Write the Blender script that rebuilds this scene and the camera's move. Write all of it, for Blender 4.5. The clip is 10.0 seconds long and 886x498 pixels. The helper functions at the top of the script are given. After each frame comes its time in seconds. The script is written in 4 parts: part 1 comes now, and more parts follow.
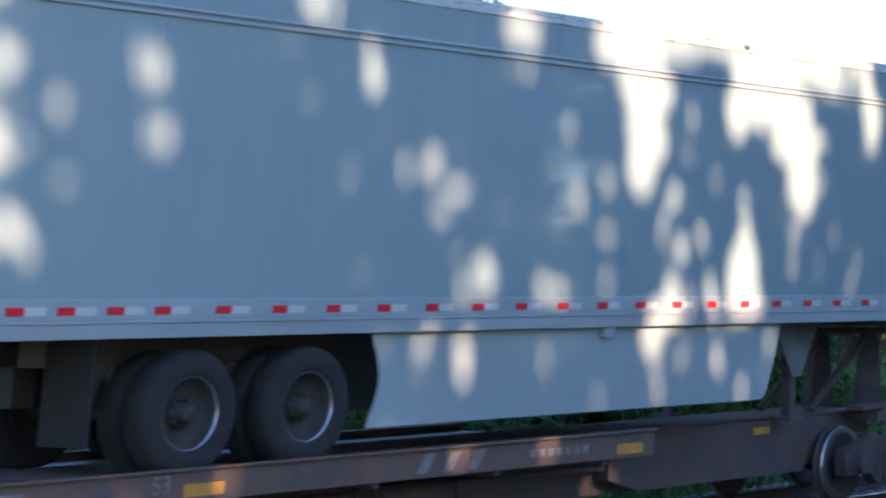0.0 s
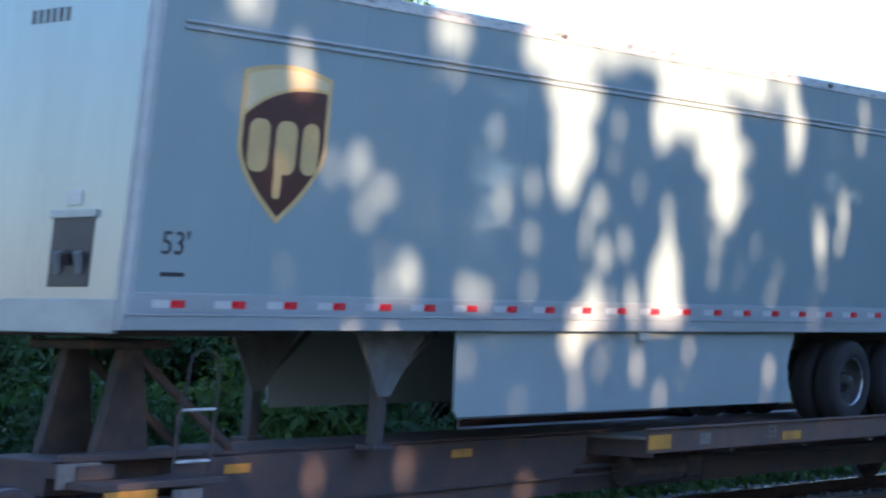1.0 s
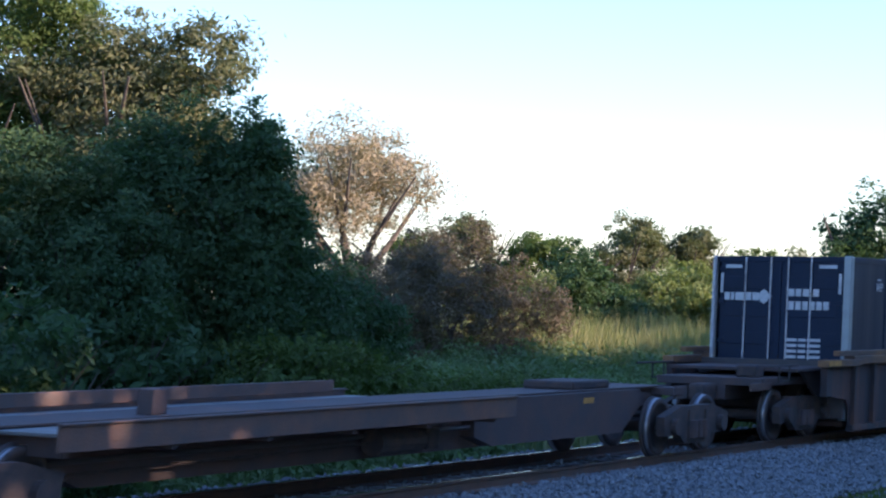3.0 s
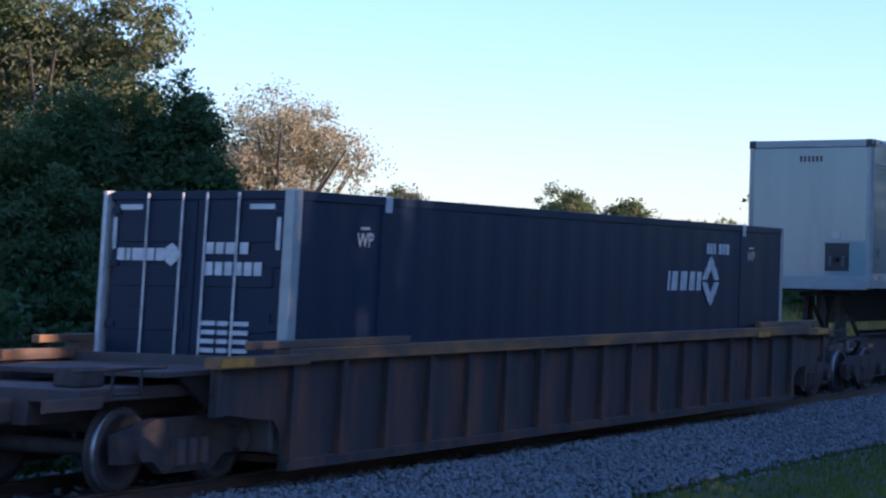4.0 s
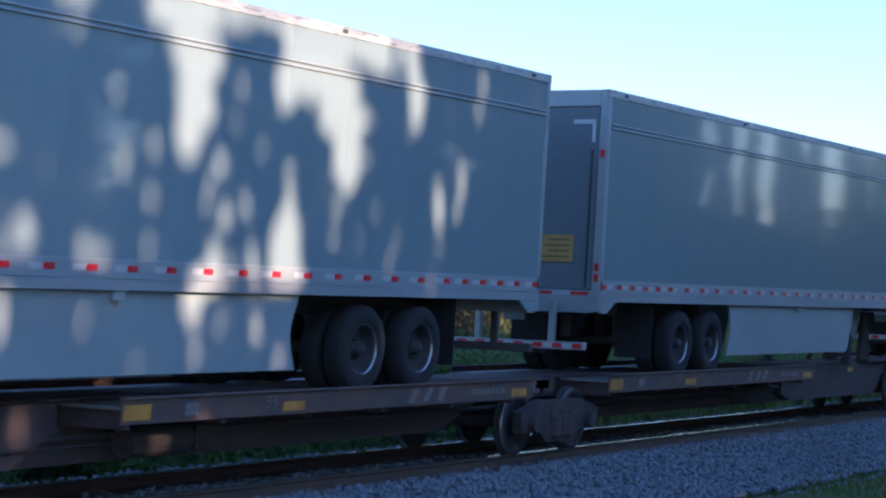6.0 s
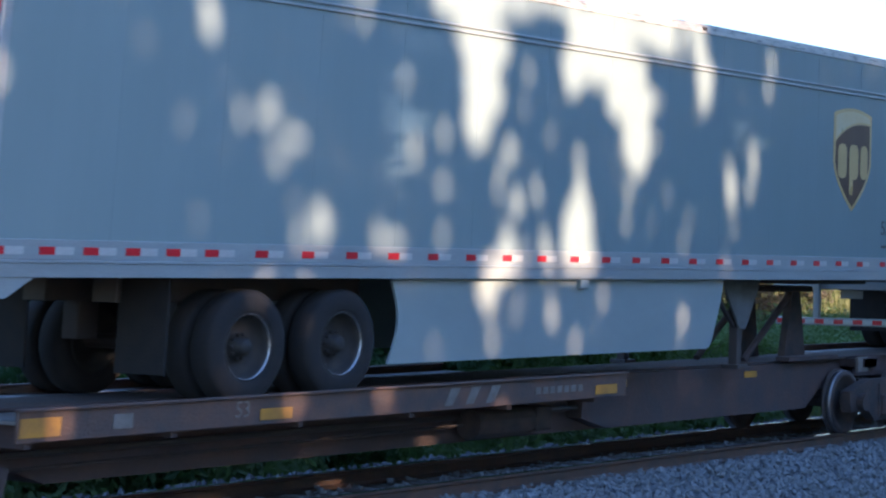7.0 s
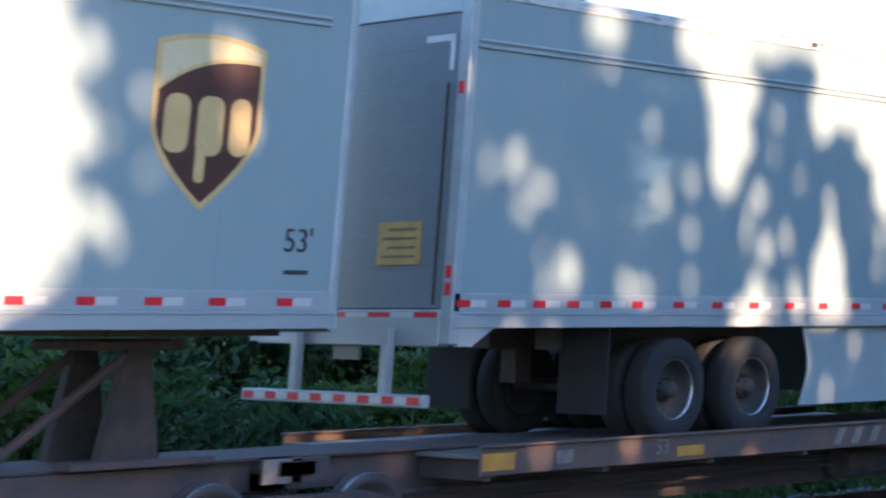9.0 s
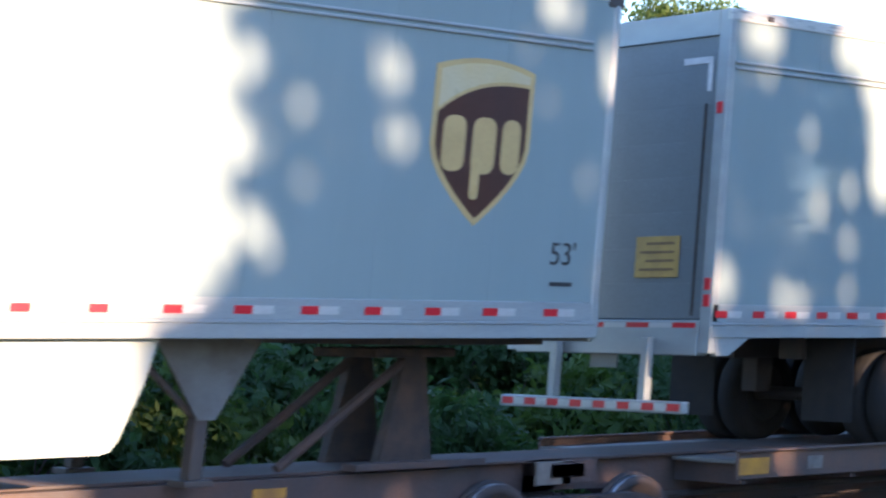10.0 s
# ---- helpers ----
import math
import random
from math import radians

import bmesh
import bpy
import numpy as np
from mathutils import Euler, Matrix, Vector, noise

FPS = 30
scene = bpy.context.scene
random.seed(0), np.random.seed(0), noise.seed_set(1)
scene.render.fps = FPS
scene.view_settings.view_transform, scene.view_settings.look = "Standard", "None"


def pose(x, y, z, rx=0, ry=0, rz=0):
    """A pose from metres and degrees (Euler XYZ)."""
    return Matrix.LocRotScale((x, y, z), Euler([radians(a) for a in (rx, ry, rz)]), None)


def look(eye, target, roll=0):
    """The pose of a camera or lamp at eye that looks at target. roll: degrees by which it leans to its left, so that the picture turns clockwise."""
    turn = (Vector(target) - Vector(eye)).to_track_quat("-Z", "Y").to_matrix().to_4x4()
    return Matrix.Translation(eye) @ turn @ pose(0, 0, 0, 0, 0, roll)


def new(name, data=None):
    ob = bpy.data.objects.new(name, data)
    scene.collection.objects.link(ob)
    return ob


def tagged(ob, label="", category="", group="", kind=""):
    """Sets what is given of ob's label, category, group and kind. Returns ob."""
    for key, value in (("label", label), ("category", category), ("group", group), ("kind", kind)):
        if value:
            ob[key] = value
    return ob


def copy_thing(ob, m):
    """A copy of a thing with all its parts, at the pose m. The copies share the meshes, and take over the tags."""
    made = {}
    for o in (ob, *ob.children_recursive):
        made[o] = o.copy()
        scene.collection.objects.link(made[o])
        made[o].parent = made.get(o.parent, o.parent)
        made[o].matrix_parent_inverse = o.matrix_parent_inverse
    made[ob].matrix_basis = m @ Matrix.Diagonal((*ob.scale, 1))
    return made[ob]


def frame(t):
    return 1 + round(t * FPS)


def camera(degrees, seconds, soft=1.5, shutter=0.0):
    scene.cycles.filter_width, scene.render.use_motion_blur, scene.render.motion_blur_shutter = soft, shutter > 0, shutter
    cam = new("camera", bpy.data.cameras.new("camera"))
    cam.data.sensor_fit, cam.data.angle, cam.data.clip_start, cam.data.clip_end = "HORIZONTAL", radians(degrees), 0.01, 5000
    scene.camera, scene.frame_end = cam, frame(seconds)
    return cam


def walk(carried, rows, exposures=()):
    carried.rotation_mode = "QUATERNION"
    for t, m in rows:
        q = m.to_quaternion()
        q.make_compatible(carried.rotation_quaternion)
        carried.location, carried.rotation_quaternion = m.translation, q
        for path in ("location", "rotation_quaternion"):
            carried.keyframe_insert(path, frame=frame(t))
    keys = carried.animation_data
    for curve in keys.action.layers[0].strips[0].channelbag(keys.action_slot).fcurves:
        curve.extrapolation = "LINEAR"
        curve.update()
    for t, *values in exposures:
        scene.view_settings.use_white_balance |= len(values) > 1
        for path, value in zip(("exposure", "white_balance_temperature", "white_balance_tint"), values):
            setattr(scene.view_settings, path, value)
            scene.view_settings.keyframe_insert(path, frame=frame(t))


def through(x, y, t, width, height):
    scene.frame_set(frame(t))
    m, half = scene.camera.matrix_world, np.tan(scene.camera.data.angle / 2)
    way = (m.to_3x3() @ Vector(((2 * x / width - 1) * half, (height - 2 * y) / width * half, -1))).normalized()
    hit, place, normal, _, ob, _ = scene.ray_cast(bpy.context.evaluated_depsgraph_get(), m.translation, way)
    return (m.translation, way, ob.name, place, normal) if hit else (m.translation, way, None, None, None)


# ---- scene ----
# World: x along the track (to the right), y from the camera towards the train, rail top at z = 0.
EYE = Vector((0.0, 0.0, 2.215))
# seconds, bearing from the y axis, tilt, roll
PATH = [
    (0.0, 48.32, 1.80, -0.87),
    (0.5, 49.22, 1.91, -0.47),
    (1.0, 50.41, 1.82, 0.68),
    (1.5, 52.21, 1.73, 0.18),
    (2.0, 55.17, 1.98, 0.62),
    (2.5, 58.02, 1.59, 1.31),
    (2.7, 58.67, 1.50, 1.32),
    (3.8, 61.89, 1.08, 0.46),
    (4.0, 61.60, 0.72, 0.79),
    (4.5, 61.43, 0.64, 1.02),
    (5.0, 62.27, 0.82, 1.22),
    (5.2, 62.18, 0.82, 1.54),
    (6.3, 59.46, 1.06, 1.75),
    (6.5, 57.97, 0.94, 1.44),
    (7.0, 52.78, 0.41, 0.71),
    (7.5, 48.78, 1.00, -0.56),
    (8.0, 47.20, 1.71, -0.73),
    (8.5, 47.36, 1.67, -0.66),
    (9.0, 46.05, 1.70, 0.18),
    (9.5, 42.79, 1.76, -0.38),
    (10.0, 41.85, 1.94, 0.38),
]


def aim(bearing, tilt, roll):
    b, e = radians(bearing), radians(tilt)
    way = Vector((math.sin(b) * math.cos(e), math.cos(b) * math.cos(e), math.sin(e)))
    return look(EYE, EYE + way, roll)


cam = camera(23.89, 10.0, soft=2.2, shutter=1.0)
# the phone reads its rows from top to bottom, so upright edges of the passing train lean
scene.cycles.rolling_shutter_type, scene.cycles.rolling_shutter_duration = "TOP", 0.08
# seconds, stops, kelvin, tint: the phone's own exposure and white balance drift
EXPOSURES = [
    (0.0, 2.12, 5280, 22), (1.0, 2.12, 5240, 22), (2.0, 2.06, 5100, 21), (2.7, 1.82, 5030, 23), (3.8, 1.24, 4800, 28), (4.5, 1.16, 4780, 28), (5.2, 1.19, 4780, 28), (6.3, 1.7, 4860, 23),
    (7.0, 1.95, 5120, 22), (7.5, 2.07, 5220, 22), (8.0, 2.22, 5300, 22), (8.5, 2.38, 5380, 22), (9.0, 2.28, 5360, 22), (9.5, 2.28, 5380, 22), (10.0, 2.34, 5400, 22),
]
walk(cam, [(t, aim(b, e, r)) for t, b, e, r in PATH], exposures=EXPOSURES)

# ---- light ----
SUN = Vector((0.13, -0.93, 0.34)).normalized()
elevation = math.asin(SUN.z)
world = bpy.data.worlds.new("sky")
scene.world = world
world.use_nodes = True
wn = world.node_tree.nodes
sky = wn.new("ShaderNodeTexSky")
sky.sky_type, sky.sun_disc = "NISHITA", False
sky.sun_elevation, sky.sun_rotation = elevation, math.atan2(SUN.x, SUN.y)
sky.air_density, sky.dust_density, sky.ozone_density = 1.35, 0.3, 3.0
wn["Background"].inputs["Strength"].default_value = 0.098
world.node_tree.links.new(sky.outputs[0], wn["Background"].inputs["Color"])
sun = new("sun", bpy.data.lights.new("sun", "SUN"))
sun.data.energy, sun.data.angle, sun.data.color = 5.0, radians(0.53), (1.0, 0.65, 0.325)
sun.matrix_world = look(SUN * 50, (0, 0, 0))

# ---- materials ----


def material(name, base, rough=0.6, metal=0.0, second=None, scale=3.0, mix=0.5, fine=40.0, bump=0.0, coat=0.0, vary=0.0, stretch=(1, 1, 1), spec=0.5, island=False, grit=0.3):
    """A surface with broad stains (scale), grain (fine), relief and some change from piece to piece."""
    m = bpy.data.materials.new(name)
    m.use_nodes = True
    n, l = m.node_tree.nodes, m.node_tree.links
    b = n["Principled BSDF"]
    b.inputs["Metallic"].default_value = metal
    b.inputs["Coat Weight"].default_value = coat
    b.inputs["Coat Roughness"].default_value = 0.04
    b.inputs["Specular IOR Level"].default_value = spec
    second = second or tuple(c * 0.7 for c in base)
    co = n.new("ShaderNodeTexCoord")
    mp = n.new("ShaderNodeMapping")
    mp.inputs["Scale"].default_value = stretch
    l.new(co.outputs["Object"], mp.inputs["Vector"])

    def tex(sc, detail):
        t = n.new("ShaderNodeTexNoise")
        t.inputs["Scale"].default_value, t.inputs["Detail"].default_value = sc, detail
        l.new(mp.outputs[0], t.inputs["Vector"])
        return t.outputs["Fac"]

    broad, grain = tex(scale, 6), tex(fine, 3)
    ramp = n.new("ShaderNodeValToRGB")
    ramp.color_ramp.elements[0].position, ramp.color_ramp.elements[1].position = 0.5 - 0.28 * (1 - mix) , 0.78
    ramp.color_ramp.elements[0].color, ramp.color_ramp.elements[1].color = (*base, 1), (*second, 1)
    l.new(broad, ramp.inputs[0])
    hsv = n.new("ShaderNodeHueSaturation")
    l.new(ramp.outputs[0], hsv.inputs["Color"])
    val = n.new("ShaderNodeMath")
    val.operation = "MULTIPLY_ADD"
    l.new(grain, val.inputs[0])
    val.inputs[1].default_value, val.inputs[2].default_value = grit, 1 - grit / 2
    last = val.outputs[0]
    if vary:
        source = n.new("ShaderNodeNewGeometry").outputs["Random Per Island"] if island else n.new("ShaderNodeObjectInfo").outputs["Random"]
        v2 = n.new("ShaderNodeMath")
        v2.operation = "MULTIPLY_ADD"
        l.new(source, v2.inputs[0])
        v2.inputs[1].default_value, v2.inputs[2].default_value = vary, 1 - vary / 2
        v3 = n.new("ShaderNodeMath")
        v3.operation = "MULTIPLY"
        l.new(last, v3.inputs[0])
        l.new(v2.outputs[0], v3.inputs[1])
        last = v3.outputs[0]
    l.new(last, hsv.inputs["Value"])
    l.new(hsv.outputs[0], b.inputs["Base Color"])
    rr = n.new("ShaderNodeMath")
    rr.operation = "MULTIPLY_ADD"
    l.new(broad, rr.inputs[0])
    rr.inputs[1].default_value, rr.inputs[2].default_value = 0.25, max(rough - 0.12, 0.02)
    l.new(rr.outputs[0], b.inputs["Roughness"])
    if bump:
        bp = n.new("ShaderNodeBump")
        bp.inputs["Strength"].default_value, bp.inputs["Distance"].default_value = bump, 0.02
        l.new(grain, bp.inputs["Height"])
        l.new(bp.outputs[0], b.inputs["Normal"])
    return m


def leaf_material(name, base, second, through=0.35):
    m = material(name, base, 0.55, second=second, scale=0.5, mix=0.4, fine=6.0, vary=0.3, island=True, spec=0.12)
    n, l = m.node_tree.nodes, m.node_tree.links
    out, b = n["Material Output"], n["Principled BSDF"]
    tr = n.new("ShaderNodeBsdfTranslucent")
    tr.inputs["Color"].default_value = (base[0] * 1.5, base[1] * 1.6, base[2] * 0.8, 1)
    mx = n.new("ShaderNodeMixShader")
    mx.inputs[0].default_value = through
    l.new(b.outputs[0], mx.inputs[1])
    l.new(tr.outputs[0], mx.inputs[2])
    l.new(mx.outputs[0], out.inputs["Surface"])
    return m


PANEL = material("painted_panel", (0.243, 0.306, 0.322), 0.2, second=(0.214, 0.272, 0.286), scale=0.7, mix=0.3, fine=5, bump=0.004, stretch=(1.6, 1, 0.25), coat=1.0, spec=0.2, grit=0.05)
FRONT = material("front_panel_paint", (0.25, 0.34, 0.355), 0.22, second=(0.205, 0.285, 0.3), scale=0.9, mix=0.4, fine=9, stretch=(1, 1.5, 0.3), coat=0.8, spec=0.3, grit=0.08)
ALU = material("aluminium_rail", (0.31, 0.35, 0.365), 0.42, 0.2, second=(0.25, 0.275, 0.285), scale=2.0, mix=0.4, fine=60, stretch=(0.3, 1, 2))
DIRTY_ALU = material("dirty_top_rail", (0.46, 0.47, 0.45), 0.5, 0.2, second=(0.05, 0.05, 0.05), scale=7.0, mix=1.05, fine=40, stretch=(0.7, 1, 5))
SKIRT = material("skirt_panel", (0.265, 0.312, 0.315), 0.5, second=(0.22, 0.26, 0.264), scale=1.0, mix=0.4, fine=12, stretch=(0.5, 1, 1), grit=0.08)
GUSSET = material("grey_gusset_plate", (0.13, 0.14, 0.145), 0.6, second=(0.07, 0.068, 0.065), scale=4, mix=0.5)
ROOF = material("roof_sheet", (0.6, 0.6, 0.6), 0.5, 0.2, scale=1.0)
PLACARD = material("faded_placard", (0.45, 0.3, 0.08), 0.5, second=(0.34, 0.22, 0.07), scale=6)
PLACARD_INK = material("faded_placard_print", (0.2, 0.12, 0.05), 0.5, scale=6)
DOOR = material("door_panel", (0.155, 0.185, 0.205), 0.35, second=(0.125, 0.148, 0.165), scale=1.5, mix=0.4, fine=30)
RED_TAPE = material("red_reflector", (0.55, 0.02, 0.03), 0.3, second=(0.42, 0.02, 0.03), scale=8)
WHITE_TAPE = material("white_reflector", (0.44, 0.46, 0.46), 0.3, second=(0.42, 0.43, 0.43), scale=8)
YELLOW = material("yellow_plate", (0.52, 0.26, 0.035), 0.45, second=(0.26, 0.13, 0.045), scale=4, mix=0.5)
GOLD = material("gold_emblem", (0.5, 0.37, 0.17), 0.3, second=(0.42, 0.3, 0.13), scale=2, coat=0.2)
CREST = material("pale_gold_emblem", (0.5, 0.45, 0.3), 0.3, second=(0.52, 0.41, 0.2), scale=2, coat=0.2)
BROWN = material("brown_emblem", (0.07, 0.03, 0.022), 0.35, second=(0.05, 0.022, 0.018), scale=2, coat=0.2)
ROD = material("galvanised_rod", (0.6, 0.6, 0.6), 0.5, 0.2, second=(0.25, 0.24, 0.23), scale=6)
INK = material("dark_ink", (0.03, 0.03, 0.035), 0.5)
WHITE_INK = material("white_ink", (0.55, 0.56, 0.57), 0.5, second=(0.36, 0.37, 0.38), scale=6)
PALE_INK = material("pale_ink", (0.19, 0.175, 0.16), 0.6, second=(0.1, 0.085, 0.08), scale=8)
RUBBER = material("rubber", (0.01, 0.01, 0.012), 0.9, second=(0.024, 0.022, 0.021), scale=6, mix=0.5, fine=60, bump=0.3)
STEEL = material("wheel_steel", (0.02, 0.019, 0.02), 0.75, 0.0, second=(0.045, 0.04, 0.036), scale=7, fine=60, bump=0.2)
LIP = material("polished_rim_lip", (0.55, 0.55, 0.56), 0.32, 0.9, second=(0.3, 0.29, 0.28), scale=6)
BRIGHT = material("worn_bright_metal", (0.36, 0.36, 0.37), 0.4, 0.8, second=(0.12, 0.11, 0.11), scale=4)
POLISHED = material("polished_steel", (0.75, 0.75, 0.76), 0.07, 1.0, second=(0.5, 0.48, 0.46), scale=4, mix=0.3)
DARK_STEEL = material("dark_underframe", (0.05, 0.047, 0.05), 0.65, 0.1, second=(0.085, 0.068, 0.06), scale=4)
RUST = material("rusty_car_steel", (0.054, 0.044, 0.046), 0.8, second=(0.1, 0.062, 0.05), scale=2.5, mix=0.5, fine=30, bump=0.3)
TRAY = material("worn_tray_steel", (0.065, 0.052, 0.05), 0.65, second=(0.16, 0.085, 0.055), scale=3, mix=0.5, fine=40, bump=0.3)
DECKTOP = material("grey_tray_deck", (0.17, 0.17, 0.17), 0.55, 0.3, second=(0.14, 0.12, 0.1), scale=2, mix=0.5)
WELL = material("rusty_well_side", (0.034, 0.03, 0.033), 0.75, second=(0.15, 0.066, 0.036), scale=1.6, mix=0.75, fine=25, bump=0.3, stretch=(1.5, 1, 0.4))
CHORD = material("worn_yellow_chord", (0.085, 0.058, 0.045), 0.65, second=(0.36, 0.17, 0.04), scale=1.5, mix=0.75, fine=25, stretch=(0.6, 1, 2))
IRON = material("cast_iron_truck", (0.032, 0.029, 0.031), 0.8, second=(0.09, 0.06, 0.048), scale=6, mix=0.5, bump=0.3)
NAVY = material("navy_container_paint", (0.008, 0.016, 0.038), 0.5, second=(0.01, 0.02, 0.046), scale=1.2, mix=0.5, fine=20, stretch=(1, 1, 0.3), spec=0.25)
RAIL = material("rusty_rail", (0.08, 0.06, 0.05), 0.6, 0.4, second=(0.16, 0.09, 0.06), scale=5)
TIE = material("creosoted_tie", (0.06, 0.048, 0.04), 0.85, second=(0.1, 0.085, 0.07), scale=5, stretch=(3, 0.5, 1), vary=0.4, bump=0.4)
STONE = material("ballast_stone", (0.19, 0.205, 0.22), 0.85, second=(0.145, 0.155, 0.165), scale=6, vary=0.3, island=True, bump=0.3)
BALLAST = material("ballast_bed", (0.17, 0.182, 0.195), 0.9, second=(0.12, 0.128, 0.135), scale=7, mix=0.6, fine=22, bump=0.7)
GROUND = material("grassy_earth", (0.045, 0.06, 0.022), 0.9, second=(0.1, 0.1, 0.04), scale=0.35, mix=0.5, fine=8, bump=0.6)
GRASS = leaf_material("grass_blades", (0.09, 0.15, 0.035), (0.17, 0.18, 0.06))
DRY_GRASS = leaf_material("tall_grass_blades", (0.13, 0.165, 0.065), (0.33, 0.3, 0.16))
LEAF = leaf_material("green_leaves", (0.065, 0.105, 0.03), (0.11, 0.145, 0.042))
DARK_LEAF = leaf_material("dark_vine_leaves", (0.047, 0.088, 0.04), (0.078, 0.122, 0.053))
OLIVE_LEAF = leaf_material("olive_leaves", (0.1, 0.122, 0.06), (0.155, 0.15, 0.082))
TAN_LEAF = leaf_material("tan_leaves", (0.28, 0.245, 0.18), (0.34, 0.31, 0.235))
LIME_LEAF = leaf_material("yellow_green_leaves", (0.13, 0.17, 0.055), (0.19, 0.22, 0.085))
TWIG_LEAF = leaf_material("brown_twigs", (0.105, 0.095, 0.07), (0.17, 0.145, 0.11))
HERB = leaf_material("herb_leaves", (0.11, 0.17, 0.075), (0.16, 0.2, 0.095))
BARK = material("bark", (0.065, 0.055, 0.046), 0.9, second=(0.11, 0.095, 0.08), scale=3, fine=30, bump=0.8, stretch=(2, 2, 0.4))

# ---- mesh helpers ----


def link(name, bm, mat, parent=None, label=""):
    me = bpy.data.meshes.new(name)
    bm.normal_update()
    bm.to_mesh(me)
    bm.free()
    me.materials.append(mat)
    ob = new(name, me)
    if parent:
        ob.parent = parent
    if label:
        ob["label"] = label
    return ob


def part(name, bm, mat, parent, label=""):
    """One mesh object under a thing or a part."""
    return link(name, bm, mat, parent, label)


def again(name, ob, parent, at, label=""):
    """A piece that shares the mesh of another."""
    o = new(name, ob.data)
    o.parent = parent
    o.location = at
    if label:
        o["label"] = label
    return o


def box(a, b, bev=0.0, bm=None):
    bm = bm or bmesh.new()
    size = [max(abs(b[i] - a[i]), 1e-4) for i in range(3)]
    mid = [(a[i] + b[i]) / 2 for i in range(3)]
    r = bmesh.ops.create_cube(bm, size=1, matrix=Matrix.Translation(mid) @ Matrix.Diagonal((*size, 1)))
    if bev:
        edges = list({e for v in r["verts"] for e in v.link_edges})
        bmesh.ops.bevel(bm, geom=edges, offset=min(bev, min(size) * 0.45), segments=2, affect="EDGES", profile=0.5)
    return bm


def rod(a, b, r, seg=10, bm=None, r2=None):
    bm = bm or bmesh.new()
    a, b = Vector(a), Vector(b)
    d = b - a
    m = Matrix.Translation((a + b) / 2) @ d.to_track_quat("Z", "Y").to_matrix().to_4x4()
    bmesh.ops.create_cone(bm, cap_ends=True, segments=seg, radius1=r, radius2=r if r2 is None else r2, depth=d.length, matrix=m)
    return bm


def prism(outline, y0, y1, bm=None):
    """An outline in x and z, pulled from y0 to y1."""
    bm = bm or bmesh.new()
    near = [bm.verts.new((x, y0, z)) for x, z in outline]
    far = [bm.verts.new((x, y1, z)) for x, z in outline]
    bm.faces.new(near)
    bm.faces.new(far[::-1])
    for i in range(len(outline)):
        j = (i + 1) % len(outline)
        bm.faces.new((near[j], near[i], far[i], far[j]))
    bmesh.ops.recalc_face_normals(bm, faces=bm.faces[:])
    return bm


def spin(profile, seg=32):
    """A ring about the y axis from a closed profile of (radius, y)."""
    bm = bmesh.new()
    rings = []
    for i in range(seg):
        a = 2 * math.pi * i / seg
        rings.append([bm.verts.new((r * math.cos(a), y, r * math.sin(a))) for r, y in profile])
    for i in range(seg):
        u, w = rings[i], rings[(i + 1) % seg]
        for k in range(len(profile)):
            kk = (k + 1) % len(profile)
            if profile[k][0] < 1e-6 and profile[kk][0] < 1e-6:
                continue
            bm.faces.new((u[k], u[kk], w[kk], w[k]))
    bmesh.ops.remove_doubles(bm, verts=bm.verts[:], dist=1e-5)
    bmesh.ops.recalc_face_normals(bm, faces=bm.faces[:])
    for f in bm.faces:
        f.smooth = True
    return bm


def letters(name, text, size, mat, parent, at, turn, label="", depth=0.002):
    """Raised characters of the built-in font, each a part of its own."""
    made = []
    cu = bpy.data.curves.new(name, "FONT")
    cu.body, cu.size, cu.extrude, cu.align_x, cu.align_y = text, size, depth, "CENTER", "CENTER"
    tmp = bpy.data.objects.new(name, cu)
    scene.collection.objects.link(tmp)
    whole = bpy.data.meshes.new_from_object(tmp.evaluated_get(bpy.context.evaluated_depsgraph_get()))
    bpy.data.objects.remove(tmp)
    bm = bmesh.new()
    bm.from_mesh(whole)
    bmesh.ops.remove_doubles(bm, verts=bm.verts[:], dist=1e-5)
    left = set(bm.faces)
    while left:
        seed = min(left, key=lambda f: f.index)
        island, stack = {seed}, [seed]
        while stack:
            for v in stack.pop().verts:
                for f in v.link_faces:
                    if f not in island:
                        island.add(f)
                        stack.append(f)
        left -= island
        one = bmesh.new()
        at_new = {}
        for f in sorted(island, key=lambda f: f.index):
            for v in f.verts:
                if v not in at_new:
                    at_new[v] = one.verts.new(v.co)
            one.faces.new([at_new[v] for v in f.verts])
        ob = part(name, one, mat, parent, label)
        ob.matrix_local = pose(*at, *turn)
        made.append(ob)
    bm.free()
    return made


def root(name):
    e = new(name)
    e.empty_display_size = 0.3
    return e


NEAR = 12.35      # the plane of the train's near side
MID = 1.295       # half the width of a trailer
TRACK = NEAR + MID
MOVING = []       # every thing on the rails, with its place along the train at 0 s


def roll_on(thing, x, y=NEAR):
    thing.location = (x, y, 0)
    MOVING.append((thing, x, y))
    return thing


# ---- the train: trailers ----
LONG, LOW, TOP, SEAM = 16.15, 2.07, 5.065, 4.575


def tyre_mesh():
    return spin([(0.29, 0.02), (0.33, 0.0), (0.44, 0.0), (0.48, 0.02), (0.5, 0.05), (0.5, 0.22), (0.48, 0.25), (0.44, 0.27), (0.33, 0.27), (0.29, 0.25)])


